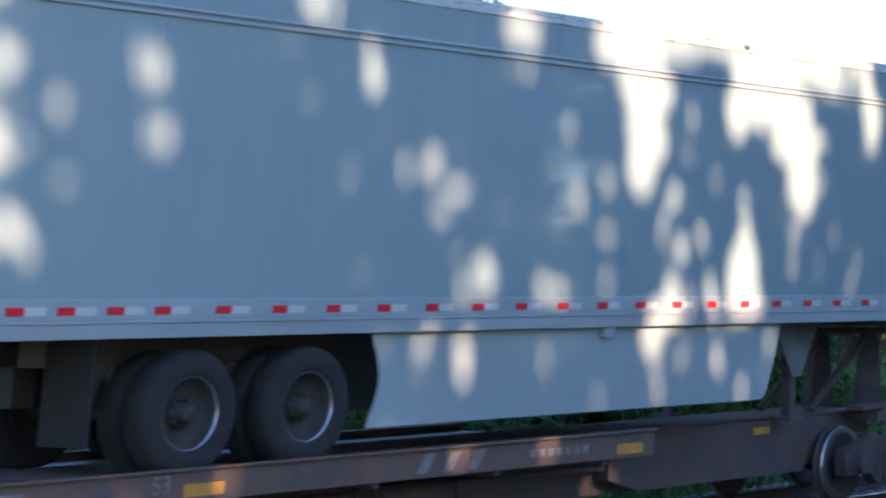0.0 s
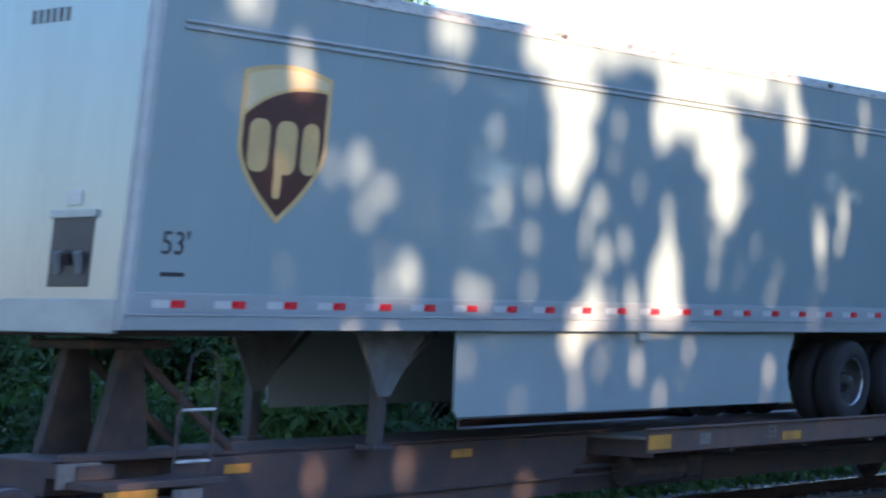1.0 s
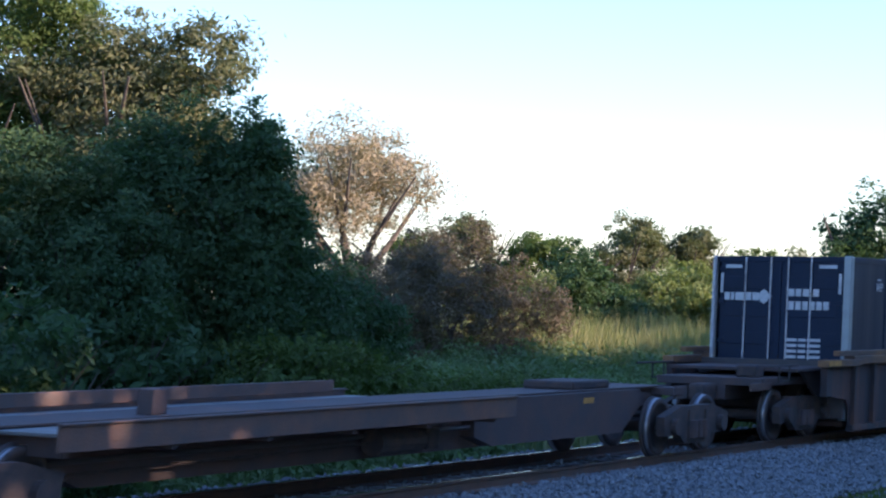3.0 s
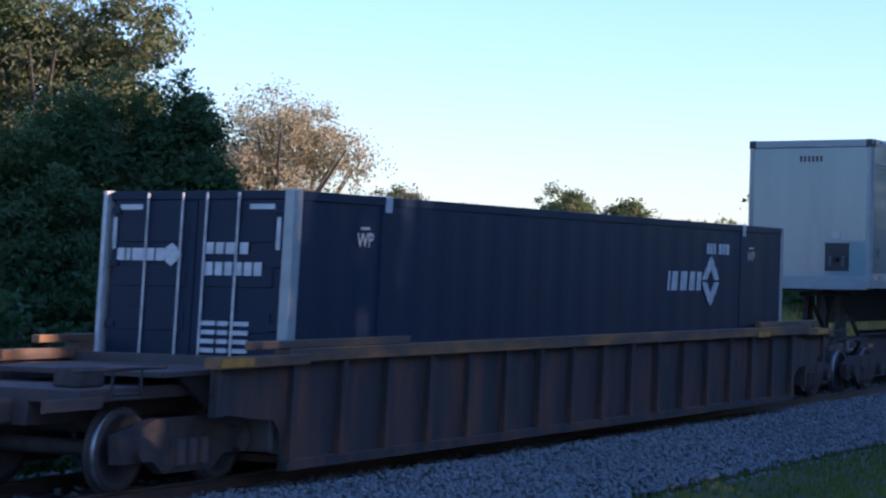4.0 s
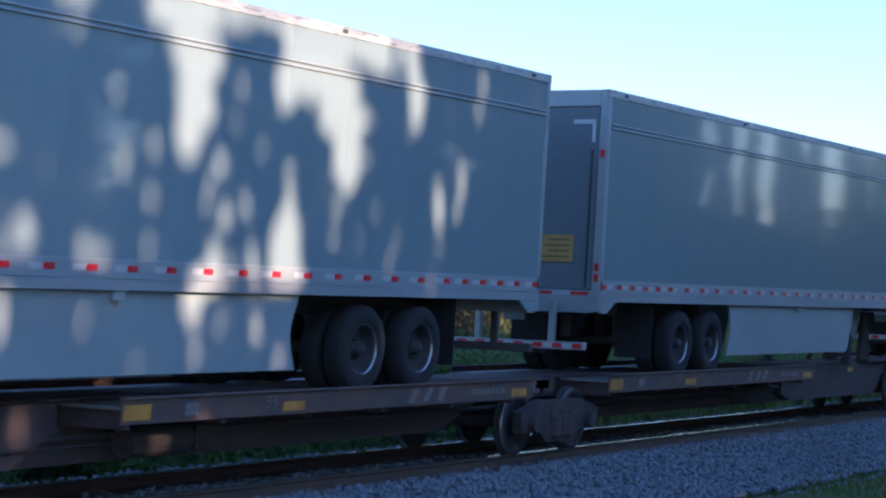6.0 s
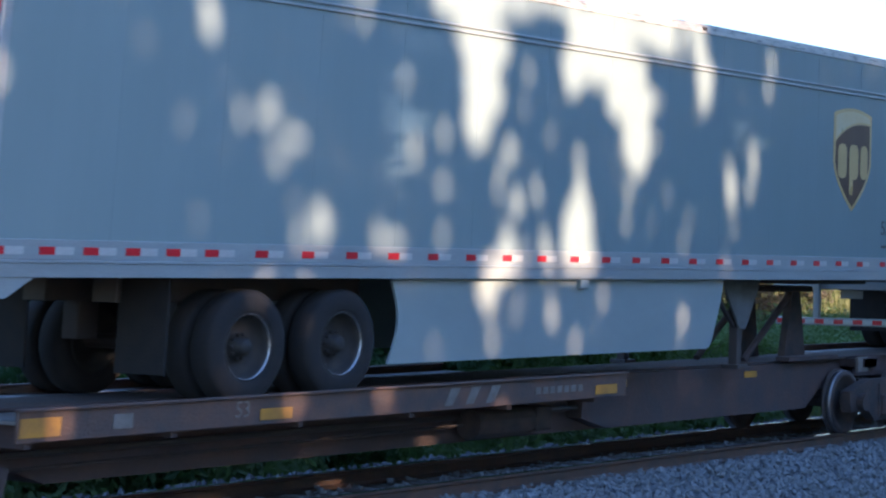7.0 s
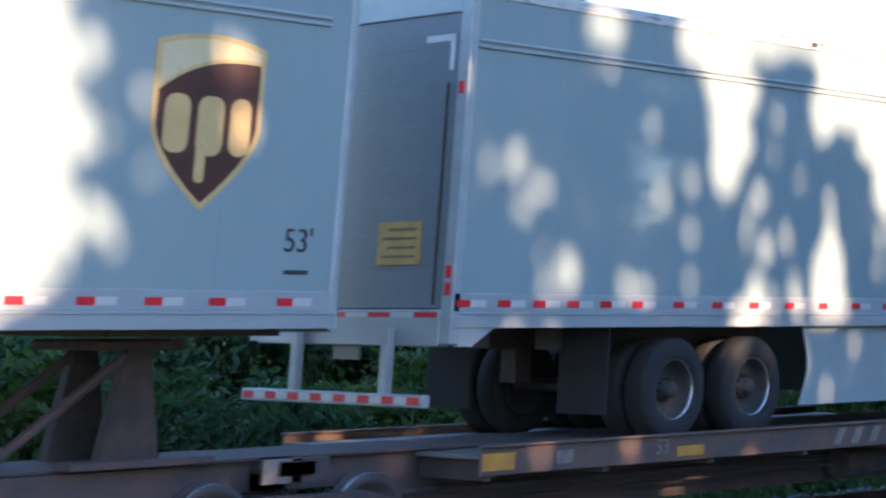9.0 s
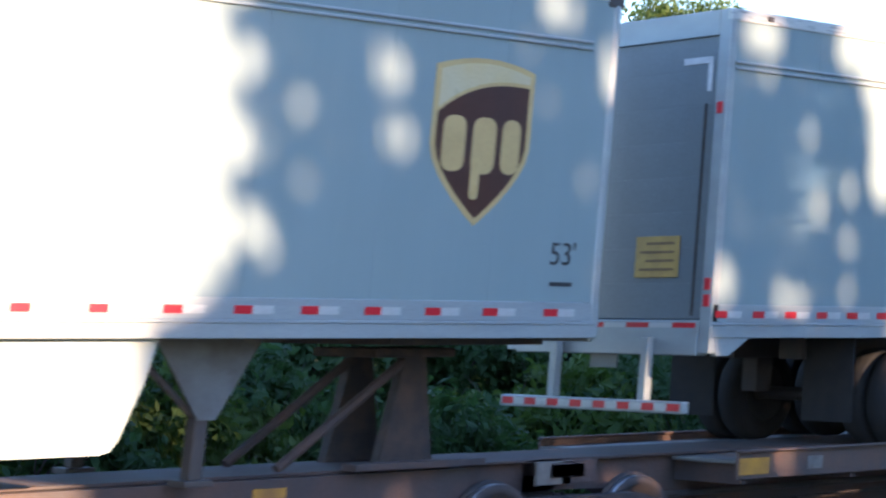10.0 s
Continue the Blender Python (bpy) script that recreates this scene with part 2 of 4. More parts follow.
def rim_mesh():
    return spin([(0.286, 0.012), (0.3, 0.012), (0.3, 0.26), (0.28, 0.26), (0.265, 0.19), (0.1, 0.17), (0.0, 0.17), (0.0, 0.15), (0.1, 0.15), (0.24, 0.175), (0.272, 0.08)])


def hub_mesh():
    bm = spin([(0.0, 0.02), (0.055, 0.02), (0.075, 0.05), (0.08, 0.12), (0.13, 0.14), (0.13, 0.17), (0.0, 0.17)], seg=20)
    return bm


def shield(w, h):
    """An upright shield with a flat bowed top and a point below, about its middle."""
    pts = []
    for i in range(9):
        u = -1 + 2 * i / 8
        pts.append((u * w / 2, h / 2 - 0.06 * h * u * u))
    for i in range(1, 13):
        u = i / 12
        pts.append((w / 2 * (1 - max(0, u - 0.5) ** 1.6 / 0.5 ** 1.6), h / 2 - 0.06 * h - u * 0.94 * h))
    for i in range(11, 0, -1):
        u = i / 12
        pts.append((-w / 2 * (1 - max(0, u - 0.5) ** 1.6 / 0.5 ** 1.6), h / 2 - 0.06 * h - u * 0.94 * h))
    return pts


def trailer(flip, wheels, skirt, lot, placard, tape=0.0):
    """A 53-foot box trailer, its rear end at x = 0 and nose at x = LONG (flip: nose at x = 0)."""
    t = root("box_trailer")
    X = (lambda x: LONG - x) if flip else (lambda x: x)
    P = lambda name, bm, mat, label="": part(name, bm, mat, t, label)
    B = lambda x0, y0, z0, x1, y1, z1, bev=0.0, bm=None: box((X(x0), y0, z0), (X(x1), y1, z1), bev, bm)
    W = 2 * MID
    # side walls of sheet panels with hairline joints
    n = 13
    for y0, y1 in ((0.0, 0.035), (W - 0.035, W)):
        first = None
        for i in range(n):
            a, b = 0.1 + i * (LONG - 0.2) / n, 0.1 + (i + 1) * (LONG - 0.2) / n
            if first is None:
                first = P("side_panel", box((0, y0, LOW + 0.2), ((LONG - 0.2) / n - 0.0015, y1, 4.96)), PANEL)
                first.location.x = a if not flip else LONG - b
                lead = first
            else:
                o = again("side_panel", lead, t, (min(X(a), X(b)), 0, 0))
    br = P("bottom_rail", B(0.02, -0.006, LOW + 0.14, LONG - 0.02, 0.04, LOW + 0.3, 0.004), ALU, "long aluminium rail with a rolled edge")
    part("rail_foot", B(0.02, -0.012, LOW, LONG - 0.02, 0.04, LOW + 0.112, 0.006), ALU, br)
    part("rail_lip", B(0.02, -0.02, LOW + 0.113, LONG - 0.02, 0.04, LOW + 0.139, 0.005), ALU, br)
    P("bottom_rail", B(0.02, W - 0.04, LOW, LONG - 0.02, W + 0.012, LOW + 0.3, 0.006), ALU)
    for z in (SEAM + 0.06 * (lot == 2), SEAM - 0.055 + 0.06 * (lot == 2)):
        P("rub_rail", B(0.1, -0.02, z - 0.015, LONG - 0.35, 0.02, z + 0.012, 0.008), ALU, "thin bright moulding along the side")
    P("top_rail", B(0.0, -0.01, 4.95, LONG, 0.05, TOP, 0.012), DIRTY_ALU if lot != 1 else ALU, "scuffed aluminium top rail")
    P("top_rail", B(0.0, W - 0.05, 4.95, LONG, W + 0.01, TOP, 0.012), ALU)
    P("roof", B(0.02, 0.03, TOP - 0.05, LONG - 0.02, W - 0.03, TOP - 0.005, 0.004), ROOF)
    P("floor_frame", B(0.05, 0.05, LOW + 0.02, LONG - 0.05, W - 0.05, LOW + 0.14), DARK_STEEL)
    # nose: front wall, rounded corner posts, top cap, service boxes
    P("front_wall", B(LONG - 0.06, 0.1, LOW, LONG - 0.015, W - 0.1, TOP - 0.16, 0.004), FRONT, "pale blue-grey riveted front wall")
    for y in (0.06, W - 0.06):
        bm = rod((X(LONG - 0.075), y, LOW), (X(LONG - 0.075), y, TOP - 0.02), 0.075, 16)
        P("corner_post", bm, ALU if y < 1 else PANEL, "bright rounded corner post")
    P("front_cap", B(LONG - 0.1, 0.08, TOP - 0.15, LONG, W - 0.08, TOP - 0.005, 0.01), ALU)
    for y in (0.07, W - 0.07):
        P("roof_corner", B(LONG - 0.2, y - 0.085, TOP - 0.17, LONG + 0.004, y + 0.085, TOP + 0.004, 0.03), DARK_STEEL, "dark cast roof corner")
    P("front_sill", B(LONG - 0.05, 0.06, LOW - 0.03, LONG + 0.006, W - 0.06, LOW + 0.24, 0.01), ALU)
    sy = 0.44
    # no hollow here: a dark plate's colour gives the recess its shade
    hose = P("hose_box", B(LONG - 0.02, sy, LOW + 0.34, LONG - 0.006, sy + 0.5, LOW + 0.92, 0.004), INK, "dark plate in place of a shaded hose recess, with couplings")
    part("frame", B(LONG - 0.02, sy - 0.03, LOW + 0.9, LONG + 0.012, sy + 0.53, LOW + 0.96, 0.004), ALU, hose)
    for k in range(3):
        part("coupling", rod((X(LONG - 0.01), sy + 0.12 + 0.13 * k, LOW + 0.45 + 0.08 * (k % 2)), (X(LONG + 0.05), sy + 0.1 + 0.13 * k, LOW + 0.62), 0.035, 8), STEEL if k % 2 else DOOR, hose)
    P("light_plate", B(LONG - 0.02, sy + 0.18, LOW + 1.0, LONG, sy + 0.36, LOW + 1.12, 0.004), WHITE_TAPE)
    doc = P("document_box", B(LONG - 0.02, 1.85, LOW + 0.36, LONG + 0.03, 2.25, LOW + 1.0, 0.012), ALU, "riveted metal document box")
    # a dark border in ink colour round the pale window
    part("gasket", B(LONG - 0.01, 1.9, LOW + 0.42, LONG + 0.033, 2.2, LOW + 0.94, 0.004), INK, doc, "dark rim round the document window")
    part("window", B(LONG - 0.01, 1.93, LOW + 0.46, LONG + 0.037, 2.17, LOW + 0.88, 0.004), WHITE_TAPE, doc, "pale document window")
    for k in range(6):
        P("marking_bar", B(LONG - 0.02, 1.04 + 0.085 * k, 4.62, LONG - 0.012, 1.09 + 0.085 * k, 4.74), INK)
    # rear: frame, slatted door, placard, bumper
    P("rear_post", B(0.0, -0.006, LOW - 0.14, 0.1, 0.13, TOP, 0.012), ALU, "scuffed aluminium rear corner post")
    P("rear_post", B(0.0, W - 0.13, LOW - 0.14, 0.1, W + 0.006, TOP, 0.012), ALU)
    P("rear_header", B(0.0, 0.13, TOP - 0.24, 0.1, W - 0.13, TOP - 0.002, 0.01), ALU)
    P("rear_sill", B(-0.012, 0.13, LOW - 0.16, 0.14, W - 0.13, LOW + 0.16, 0.012), ALU)
    P("rear_bracket", prism([(X(0.1), LOW), (X(0.55), LOW), (X(0.28), LOW - 0.16), (X(0.1), LOW - 0.16)], -0.004, 0.05), ALU)
    slat = None
    for k in range(8):
        z = LOW + 0.17 + k * 0.325
        if slat is None:
            slat = P("door_slat", B(0.03, 0.15, z, 0.06, W - 0.15, z + 0.3246, 0.001), DOOR, "grey roll-up door slat")
        else:
            again("door_slat", slat, t, (0, 0, k * 0.325))
    if placard:
        pl = P("placard", B(0.012, 0.45, LOW + 0.55, 0.03, 0.98, LOW + 0.93, 0.003), PLACARD, "yellow warning placard")
        for k in range(4):
            part("text_bar", B(0.008, 0.5, LOW + 0.61 + 0.08 * k, 0.012, 0.92 - 0.07 * (k % 2), LOW + 0.635 + 0.08 * k), PLACARD_INK, pl)
    P("door_marking", B(0.02, 0.2, 4.58, 0.03, 0.55, 4.64), WHITE_INK)
    P("door_marking", B(0.02, 0.2, 4.32, 0.03, 0.25, 4.58), WHITE_INK)
    for k in range(8):
        P("rear_reflector", B(-0.014, 0.16 + 0.285 * k, LOW + 0.09, -0.01, 0.16 + 0.285 * (k + 1) - 0.01, LOW + 0.135), (RED_TAPE, WHITE_TAPE)[k % 2])
    for k, z in enumerate((2.35, 2.5, 4.1)):
        P("marker_lamp", B(-0.008, 0.03, z, 0.004, 0.1, z + 0.11, 0.01), RED_TAPE)
    for x in (0.5, 5.2, 10.6, 15.6):
        P("side_marker", B(x, -0.022, 4.985, x + 0.09, -0.008, 5.03, 0.006), DARK_STEEL, "small side marker lamp")
    P("lock_rod", rod((X(-0.01), 0.22, LOW + 0.2), (X(-0.01), 0.22, 4.2), 0.014, 8), STEEL)
    bar = P("underride_bar", B(-0.16, 0.12, 1.39, -0.06, W - 0.12, 1.5, 0.012), DARK_STEEL if flip else ALU, "rear underride bar with red and white tape")
    for k in range(15):
        w = (W - 0.3) / 15
        part("tape", B(-0.166, 0.15 + w * k, 1.415, -0.16, 0.15 + w * (k + 1) - 0.004, 1.48), (RED_TAPE, WHITE_TAPE)[k % 2], bar)
    for y in (0.62, W - 0.8):
        part("strut", B(-0.12, y, 1.47, -0.03, y + 0.09, LOW, 0.01), DARK_STEEL if flip else ALU, bar)
    P("plate_holder", B(0.1, 1.2, 1.78, 0.12, 1.55, 2.0, 0.004), DOOR)
    # reflective tape along the side
    reds = whites = None
    centres = [0.14] + [0.66 + 0.465 * i for i in range(5)] + [3.15 + 0.617 * i for i in range(20)] + [15.56]
    for x in [c + tape for c in centres if c + tape < LONG - 0.3]:
        x -= 0.0825
        if x < 0.02:
            continue
        if reds is None:
            x_first = x
            reds = P("red_reflector", B(x, -0.0085, 2.25, x + 0.165, -0.006, 2.312), RED_TAPE)
            whites = P("white_reflector", B(x + 0.165, -0.0085, 2.25, x + 0.36, -0.006, 2.312), WHITE_TAPE)
        else:
            d = (x - x_first) * (-1 if flip else 1)
            again("red_reflector", reds, t, (d, 0, 0))
            again("white_reflector", whites, t, (d, 0, 0))
    # emblem: plain shield shapes and plain gold blocks
    ex, ez = X(14.53 if flip else 14.6), 3.65
    sh = P("emblem", prism([(ex + x, ez + z) for x, z in shield(1.1, 1.36)], -0.003, 0.001), GOLD, "gold-edged brown shield emblem")
    field = shield(0.99, 1.24)
    # a pale swoosh across the top, low on one side and rising to a thin band on the other
    arc = [(ex - 0.495 + 0.99 * u, ez + 0.22 + 0.3 * (1 - (1 - u) ** 2.6) - 0.05 * u) for u in [i / 12 for i in range(13)]]
    low = [(ex + x, ez + z) for x, z in field]
    right = sorted([q for q in low if q[0] >= ex and q[1] < arc[-1][1]], key=lambda q: -q[1])
    left = sorted([q for q in low if q[0] < ex and q[1] < arc[0][1]], key=lambda q: q[1])
    part("field", prism(arc + right + left, -0.006, -0.002), BROWN, sh, "dark brown shield field")
    top = [(ex + x, ez + z) for x, z in shield(0.99, 1.28)[:9]]
    part("crest", prism(top + [(x, z + 0.03) for x, z in arc[::-1]], -0.005, -0.002), CREST, sh, "pale gold crest")
    for dx, z0, z1, w in ((-0.3, -0.25, 0.2, 0.25), (0.03, -0.26, 0.2, 0.26), (-0.04, -0.47, -0.1, 0.1), (0.33, -0.25, 0.2, 0.21)):
        rad = min(0.09, w * 0.45)
        edge_pts = []
        for cx, cz, a0 in ((dx + w / 2 - rad, z1 - rad, 0), (dx - w / 2 + rad, z1 - rad, 90), (dx - w / 2 + rad, z0 + rad, 180), (dx + w / 2 - rad, z0 + rad, 270)):
            edge_pts += [(ex + cx + rad * math.cos(radians(a0 + k * 30)), ez + cz + rad * math.sin(radians(a0 + k * 30))) for k in range(4)]
        part("emblem_block", prism(edge_pts, -0.009 - 0.001 * (w < 0.15), -0.004), GOLD, sh)
    letters("size_marking", "53'", 0.27, INK, t, (X(15.65), -0.004, 2.76), (90, 0, 0), "dark length figures")
    P("marking_bar", box((X(15.65) - 0.13, -0.004, 2.5), (X(15.65) + 0.13, 0.0, 2.535)), INK)
    # side skirt with a curved wheel end and a sloped front end
    s0, s1 = skirt
    curve = [(s0 + 0.13 * math.sin(math.pi * k / 8) ** 1.2, 1.26 + (LOW - 1.26) * k / 8) for k in range(9)]
    outline = [(X(x), z) for x, z in curve] + ([(X(s1), LOW), (X(s1 - 0.02), 1.75), (X(s1 - 0.06), 1.32), (X(s1 - 0.12), 1.26)] if flip else [(X(s1), LOW), (X(s1 - 0.08), 1.75), (X(s1 - 0.24), 1.36), (X(s1 - 0.3), 1.28), (X(s1 - 0.38), 1.26)])
    for y in (0.06, W - 0.085):
        P("side_skirt", prism(outline, y, y + 0.025), SKIRT, "grey aerodynamic side skirt panel")
    P("skirt_lamp", B((s0 + s1) / 2, 0.0, LOW - 0.1, (s0 + s1) / 2 + 0.16, 0.06, LOW - 0.004, 0.01), SKIRT)
    # running gear
    for wx in wheels:
        P("axle", rod((X(wx), 0.3, 1.47), (X(wx), W - 0.3, 1.47), 0.07, 10), DARK_STEEL)
        for y, turn in ((0.04, 0), (0.36, 0), (W - 0.04, 180), (W - 0.36, 180)):
            if wx == wheels[0] and y == 0.04:
                ty = tyre_mesh()
                wheel = P("wheel", ty, RUBBER, "dusty black dual tyre on a steel rim")
                rim = part("rim", rim_mesh(), STEEL, wheel, "steel rim")
                hub = part("hub", hub_mesh(), STEEL, wheel)
                edge = part("rim_edge", spin([(0.2795, 0.075), (0.2835, 0.014), (0.2865, 0.014), (0.2855, 0.075)]), LIP, wheel, "bright worn rim edge")
                nut = part("nut", rod((0, 0.1, 0), (0, 0.16, 0), 0.016, 6), STEEL, wheel)
                nut.location = (0.107, 0, 0)
                wheel.location = (X(wx), y, 1.47)
                lead_wheel, lead_rim, lead_hub = wheel, rim, hub
            else:
                o = again("wheel", lead_wheel, t, (X(wx), y, 1.47), "dusty black dual tyre on a steel rim")
                o.rotation_euler = (0, 0, radians(turn))
                again("rim", lead_rim, o, (0, 0, 0))
                again("hub", lead_hub, o, (0, 0, 0))
                again("rim_edge", edge, o, (0, 0, 0))
            if y == 0.04:
                for k in range(1 if wx == wheels[0] else 0, 10):
                    a = 2 * math.pi * k / 10
                    again("nut", nut, wheel if wx == wheels[0] else o, (0.107 * math.cos(a), 0, 0.107 * math.sin(a)))
        for y in (0.75, W - 0.95):
            P("suspension_hanger", B(wx - 0.55, y, 1.5, wx - 0.3, y + 0.2, LOW + 0.02, 0.01), DARK_STEEL)
    for y in (0.7, W - 1.0):
        P("slider_frame", B(wheels[0] - 1.0, y, 1.85, wheels[1] + 1.0, y + 0.3, LOW, 0.01), DARK_STEEL)
    for y in (0.12, W - 0.72):
        P("mud_flap", B(wheels[0] - 0.95, y, 1.25, wheels[0] - 0.93, y + 0.6, LOW, 0.004), RUBBER, "black rubber mud flap")
    # landing gear, folded up, and its braces
    for y in (0.42, W - 0.54):
        leg = P("landing_leg", B(12.4, y, 1.02, 12.52, y + 0.12, LOW, 0.01), DARK_STEEL)
        part("foot", B(12.33, y - 0.06, 0.97, 12.59, y + 0.18, 1.02, 0.01), DARK_STEEL, leg)
        part("gusset", prism([(X(11.95), LOW), (X(12.92), LOW), (X(12.56), 1.46), (X(12.4), 1.46)], y - 0.03, y - 0.004), GUSSET, leg, "pale grey gusset plate")
        part("brace", rod((X(12.46), y + 0.06, 1.45), (X(11.7), y + 0.06, LOW), 0.03, 8), DARK_STEEL, leg)
    P("kingpin_plate", B(14.2, 0.4, LOW - 0.06, 15.9, W - 0.4, LOW + 0.03, 0.01), DARK_STEEL)
    return t


LABEL = {False: "white-grey box trailer with slatted rear door and shield emblem", True: "white-grey box trailer travelling nose first with shield emblem"}


def tag_trailer(t, flip):
    tagged(t, LABEL[flip], "trailer", "box trailers on the train")


leading = trailer(False, (3.18, 4.46), (5.18, 11.6), 2, True, tape=0.235)
tag_trailer(leading, False)
roll_on(leading, 7.92)
middle = trailer(False, (3.12, 4.38), (5.08, 11.4), 0, True)
tag_trailer(middle, False)
roll_on(middle, 122.78)
rearward = trailer(False, (3.23, 4.5), (5.35, 11.75), 0, True)
tag_trailer(rearward, False)
roll_on(rearward, 140.13)
for x in (157.6, 175.18):
    roll_on(copy_thing(rearward, pose(x, NEAR, 0)), x)
noseward = trailer(True, (2.95, 4.25), (5.65, 11.9), 0, True)
tag_trailer(noseward, True)
roll_on(noseward, 27.02)
for x in (44.18, 104.75):
    roll_on(copy_thing(noseward, pose(x, NEAR, 0)), x)

# ---- the train: container in its well car ----


def container():
    c = root("shipping_container")
    H0, H1, W = 0.25, 3.13, 2 * MID
    wave = []
    n = 92
    for i in range(n + 1):
        x = 0.12 + (LONG - 0.24) * i / n
        k = i % 4
        wave.append((x, 0.0 if k in (0, 1) else 0.004))
    for y0, s in ((0.0, 1), (W, -1)):
        bm = bmesh.new()
        lo = [bm.verts.new((x, y0 + s * d, H0 + 0.15)) for x, d in wave]
        hi = [bm.verts.new((x, y0 + s * d, H1 - 0.1)) for x, d in wave]
        lob = [bm.verts.new((x, y0 + s * (d + 0.02), H0 + 0.15)) for x, d in wave]
        hib = [bm.verts.new((x, y0 + s * (d + 0.02), H1 - 0.1)) for x, d in wave]
        for i in range(n):
            bm.faces.new((lo[i], lo[i + 1], hi[i + 1], hi[i]))
            bm.faces.new((lob[i + 1], lob[i], hib[i], hib[i + 1]))
        bmesh.ops.recalc_face_normals(bm, faces=bm.faces[:])
        part("side_wall", bm, NAVY, c, "dark navy corrugated side wall")
        part("top_rail", box((0.1, y0 - 0.012, H1 - 0.11), (LONG - 0.1, y0 + s * 0.07, H1), 0.008), NAVY, c)
        part("bottom_rail", box((0.1, y0 - 0.012, H0), (LONG - 0.1, y0 + s * 0.07, H0 + 0.16), 0.008), NAVY, c)
        for x, w in ((2.0, 0.09), (LONG - 2.09, 0.09)):
            post = part("lift_post", box((x - 0.06, y0 - 0.01, H0), (x + 0.15, y0 + s * 0.06, H1 - 0.1), 0.01), NAVY, c)
            part("lift_casting", box((x, y0 - 0.02, H1 - 0.19), (x + w + 0.07, y0 + s * 0.16, H1 + 0.012), 0.015), WHITE_INK, post, "white corner casting")
    part("roof", box((0.05, 0.05, H1 - 0.04), (LONG - 0.05, W - 0.05, H1 - 0.01)), NAVY, c)
    part("floor_frame", box((0.05, 0.08, H0), (LONG - 0.05, W - 0.08, H0 + 0.12)), DARK_STEEL, c)
    for x0, x1 in ((0.0, 0.17), (LONG - 0.13, LONG)):
        for y0, y1 in ((-0.014, 0.12), (W - 0.04, W + 0.014)):
            part("corner_post", box((x0, y0, H0), (x1, y1, H1 + 0.01), 0.012), ALU if y0 < 1 else WHITE_INK, c, "white painted corner post")
    # doors at the leading end
    for k in range(2):
        y0 = 0.13 + k * (W - 0.26) / 2
        door = part("door", box((0.03, y0, H0 + 0.12), (0.07, y0 + (W - 0.26) / 2 - 0.012, H1 - 0.1), 0.008), NAVY, c, "dark navy container door")
        for j in range(5):
            part("door_rib", box((0.018, y0 + 0.1, H0 + 0.3 + j * 0.5), (0.032, y0 + 1.05, H0 + 0.52 + j * 0.5), 0.006), NAVY, door)
        for yy in (0.72, 1.15) if k == 0 else (1.48, 1.96):
            r = part("lock_rod", rod((0.0, yy, H0 + 0.05), (0.0, yy, H1 - 0.02), 0.014, 10), ROD, door, "galvanised lock rod")
        for z in (0.7, 1.4, 2.1, 2.7):
            part("hinge", box((0.0, 0.12 if k == 0 else W - 0.24, H0 + z - 0.08), (0.035, 0.24 if k == 0 else W - 0.12, H0 + z), 0.008), NAVY, door)
        part("tape", box((0.012, y0 + (0.12 if k == 0 else 0.75), H1 - 0.21), (0.018, y0 + (0.45 if k == 0 else 1.06), H1 - 0.15)), WHITE_INK, door)
        part("tape", box((0.012, y0 + (0.03 if k == 0 else 1.1), H1 - 0.66), (0.018, y0 + (0.08 if k == 0 else 1.15), H1 - 0.3)), WHITE_INK, door)
    part("door_header", box((0.02, 0.1, H1 - 0.1), (0.12, W - 0.1, H1), 0.01), NAVY, c)

    def bars(y0, z0, widths, h, gap=0.03):
        y = y0
        for w in widths:
            part("marking_bar", box((0.008, y - w, z0), (0.016, y, z0 + h)), WHITE_INK, c)
            y -= w + gap

    def end_mark(y, z, s):
        for dy, dz in ((0, 1), (0, -1), (1, 0), (-1, 0)):
            bm = prism([(-0.5 * s, 0), (0, 0.36 * s), (0.5 * s, 0), (0, -0.36 * s)], 0, 0.004)
            m = part("emblem_diamond", bm, WHITE_INK, c)
            m.matrix_local = pose(0.006, y + dy * 0.42 * s, z + dz * 0.42 * s, 0, 0, 90)

    bars(1.13, 2.42, (0.1, 0.1, 0.12), 0.13)
    bars(0.68, 2.42, (0.11,), 0.13)
    bars(1.13, 2.18, (0.1, 0.1, 0.1, 0.1, 0.1, 0.1), 0.15)
    for k in range(4):
        bars(1.15, 1.62 - k * 0.1, (0.2, 0.14, 0.24), 0.05)
    bars(2.36, 2.34, (0.1, 0.06, 0.16, 0.12, 0.12), 0.14, 0.025)
    end_mark(1.6, 2.41, 0.17)

    def side_bar(x0, z0, w, h, lean=0.0):
        part("marking_bar", prism([(x0, z0), (x0 + w, z0), (x0 + w + lean, z0 + h), (x0 + lean, z0 + h)], -0.014, -0.002), WHITE_INK, c)

    for x, w in ((10.82, 0.09), (10.98, 0.28), (11.34, 0.32), (11.72, 0.26), (12.03, 0.22)):
        side_bar(x, 2.03, w * 0.8, 0.3, 0.03)
    # a diamond ring in four pieces with gaps between them
    mx, mz = 12.65, 2.18
    for sx, sz in ((1, 1), (1, -1), (-1, -1), (-1, 1)):
        ring = [(0.012, 0.4), (0.13, 0.31), (0.15, 0.24), (0.22, 0.22), (0.37, 0.02), (0.17, 0.02), (0.012, 0.19)]
        part("emblem_diamond", prism([(mx + sx * x, mz + sz * z) for x, z in ring], -0.014, -0.002), WHITE_INK, c, "white diamond mark")
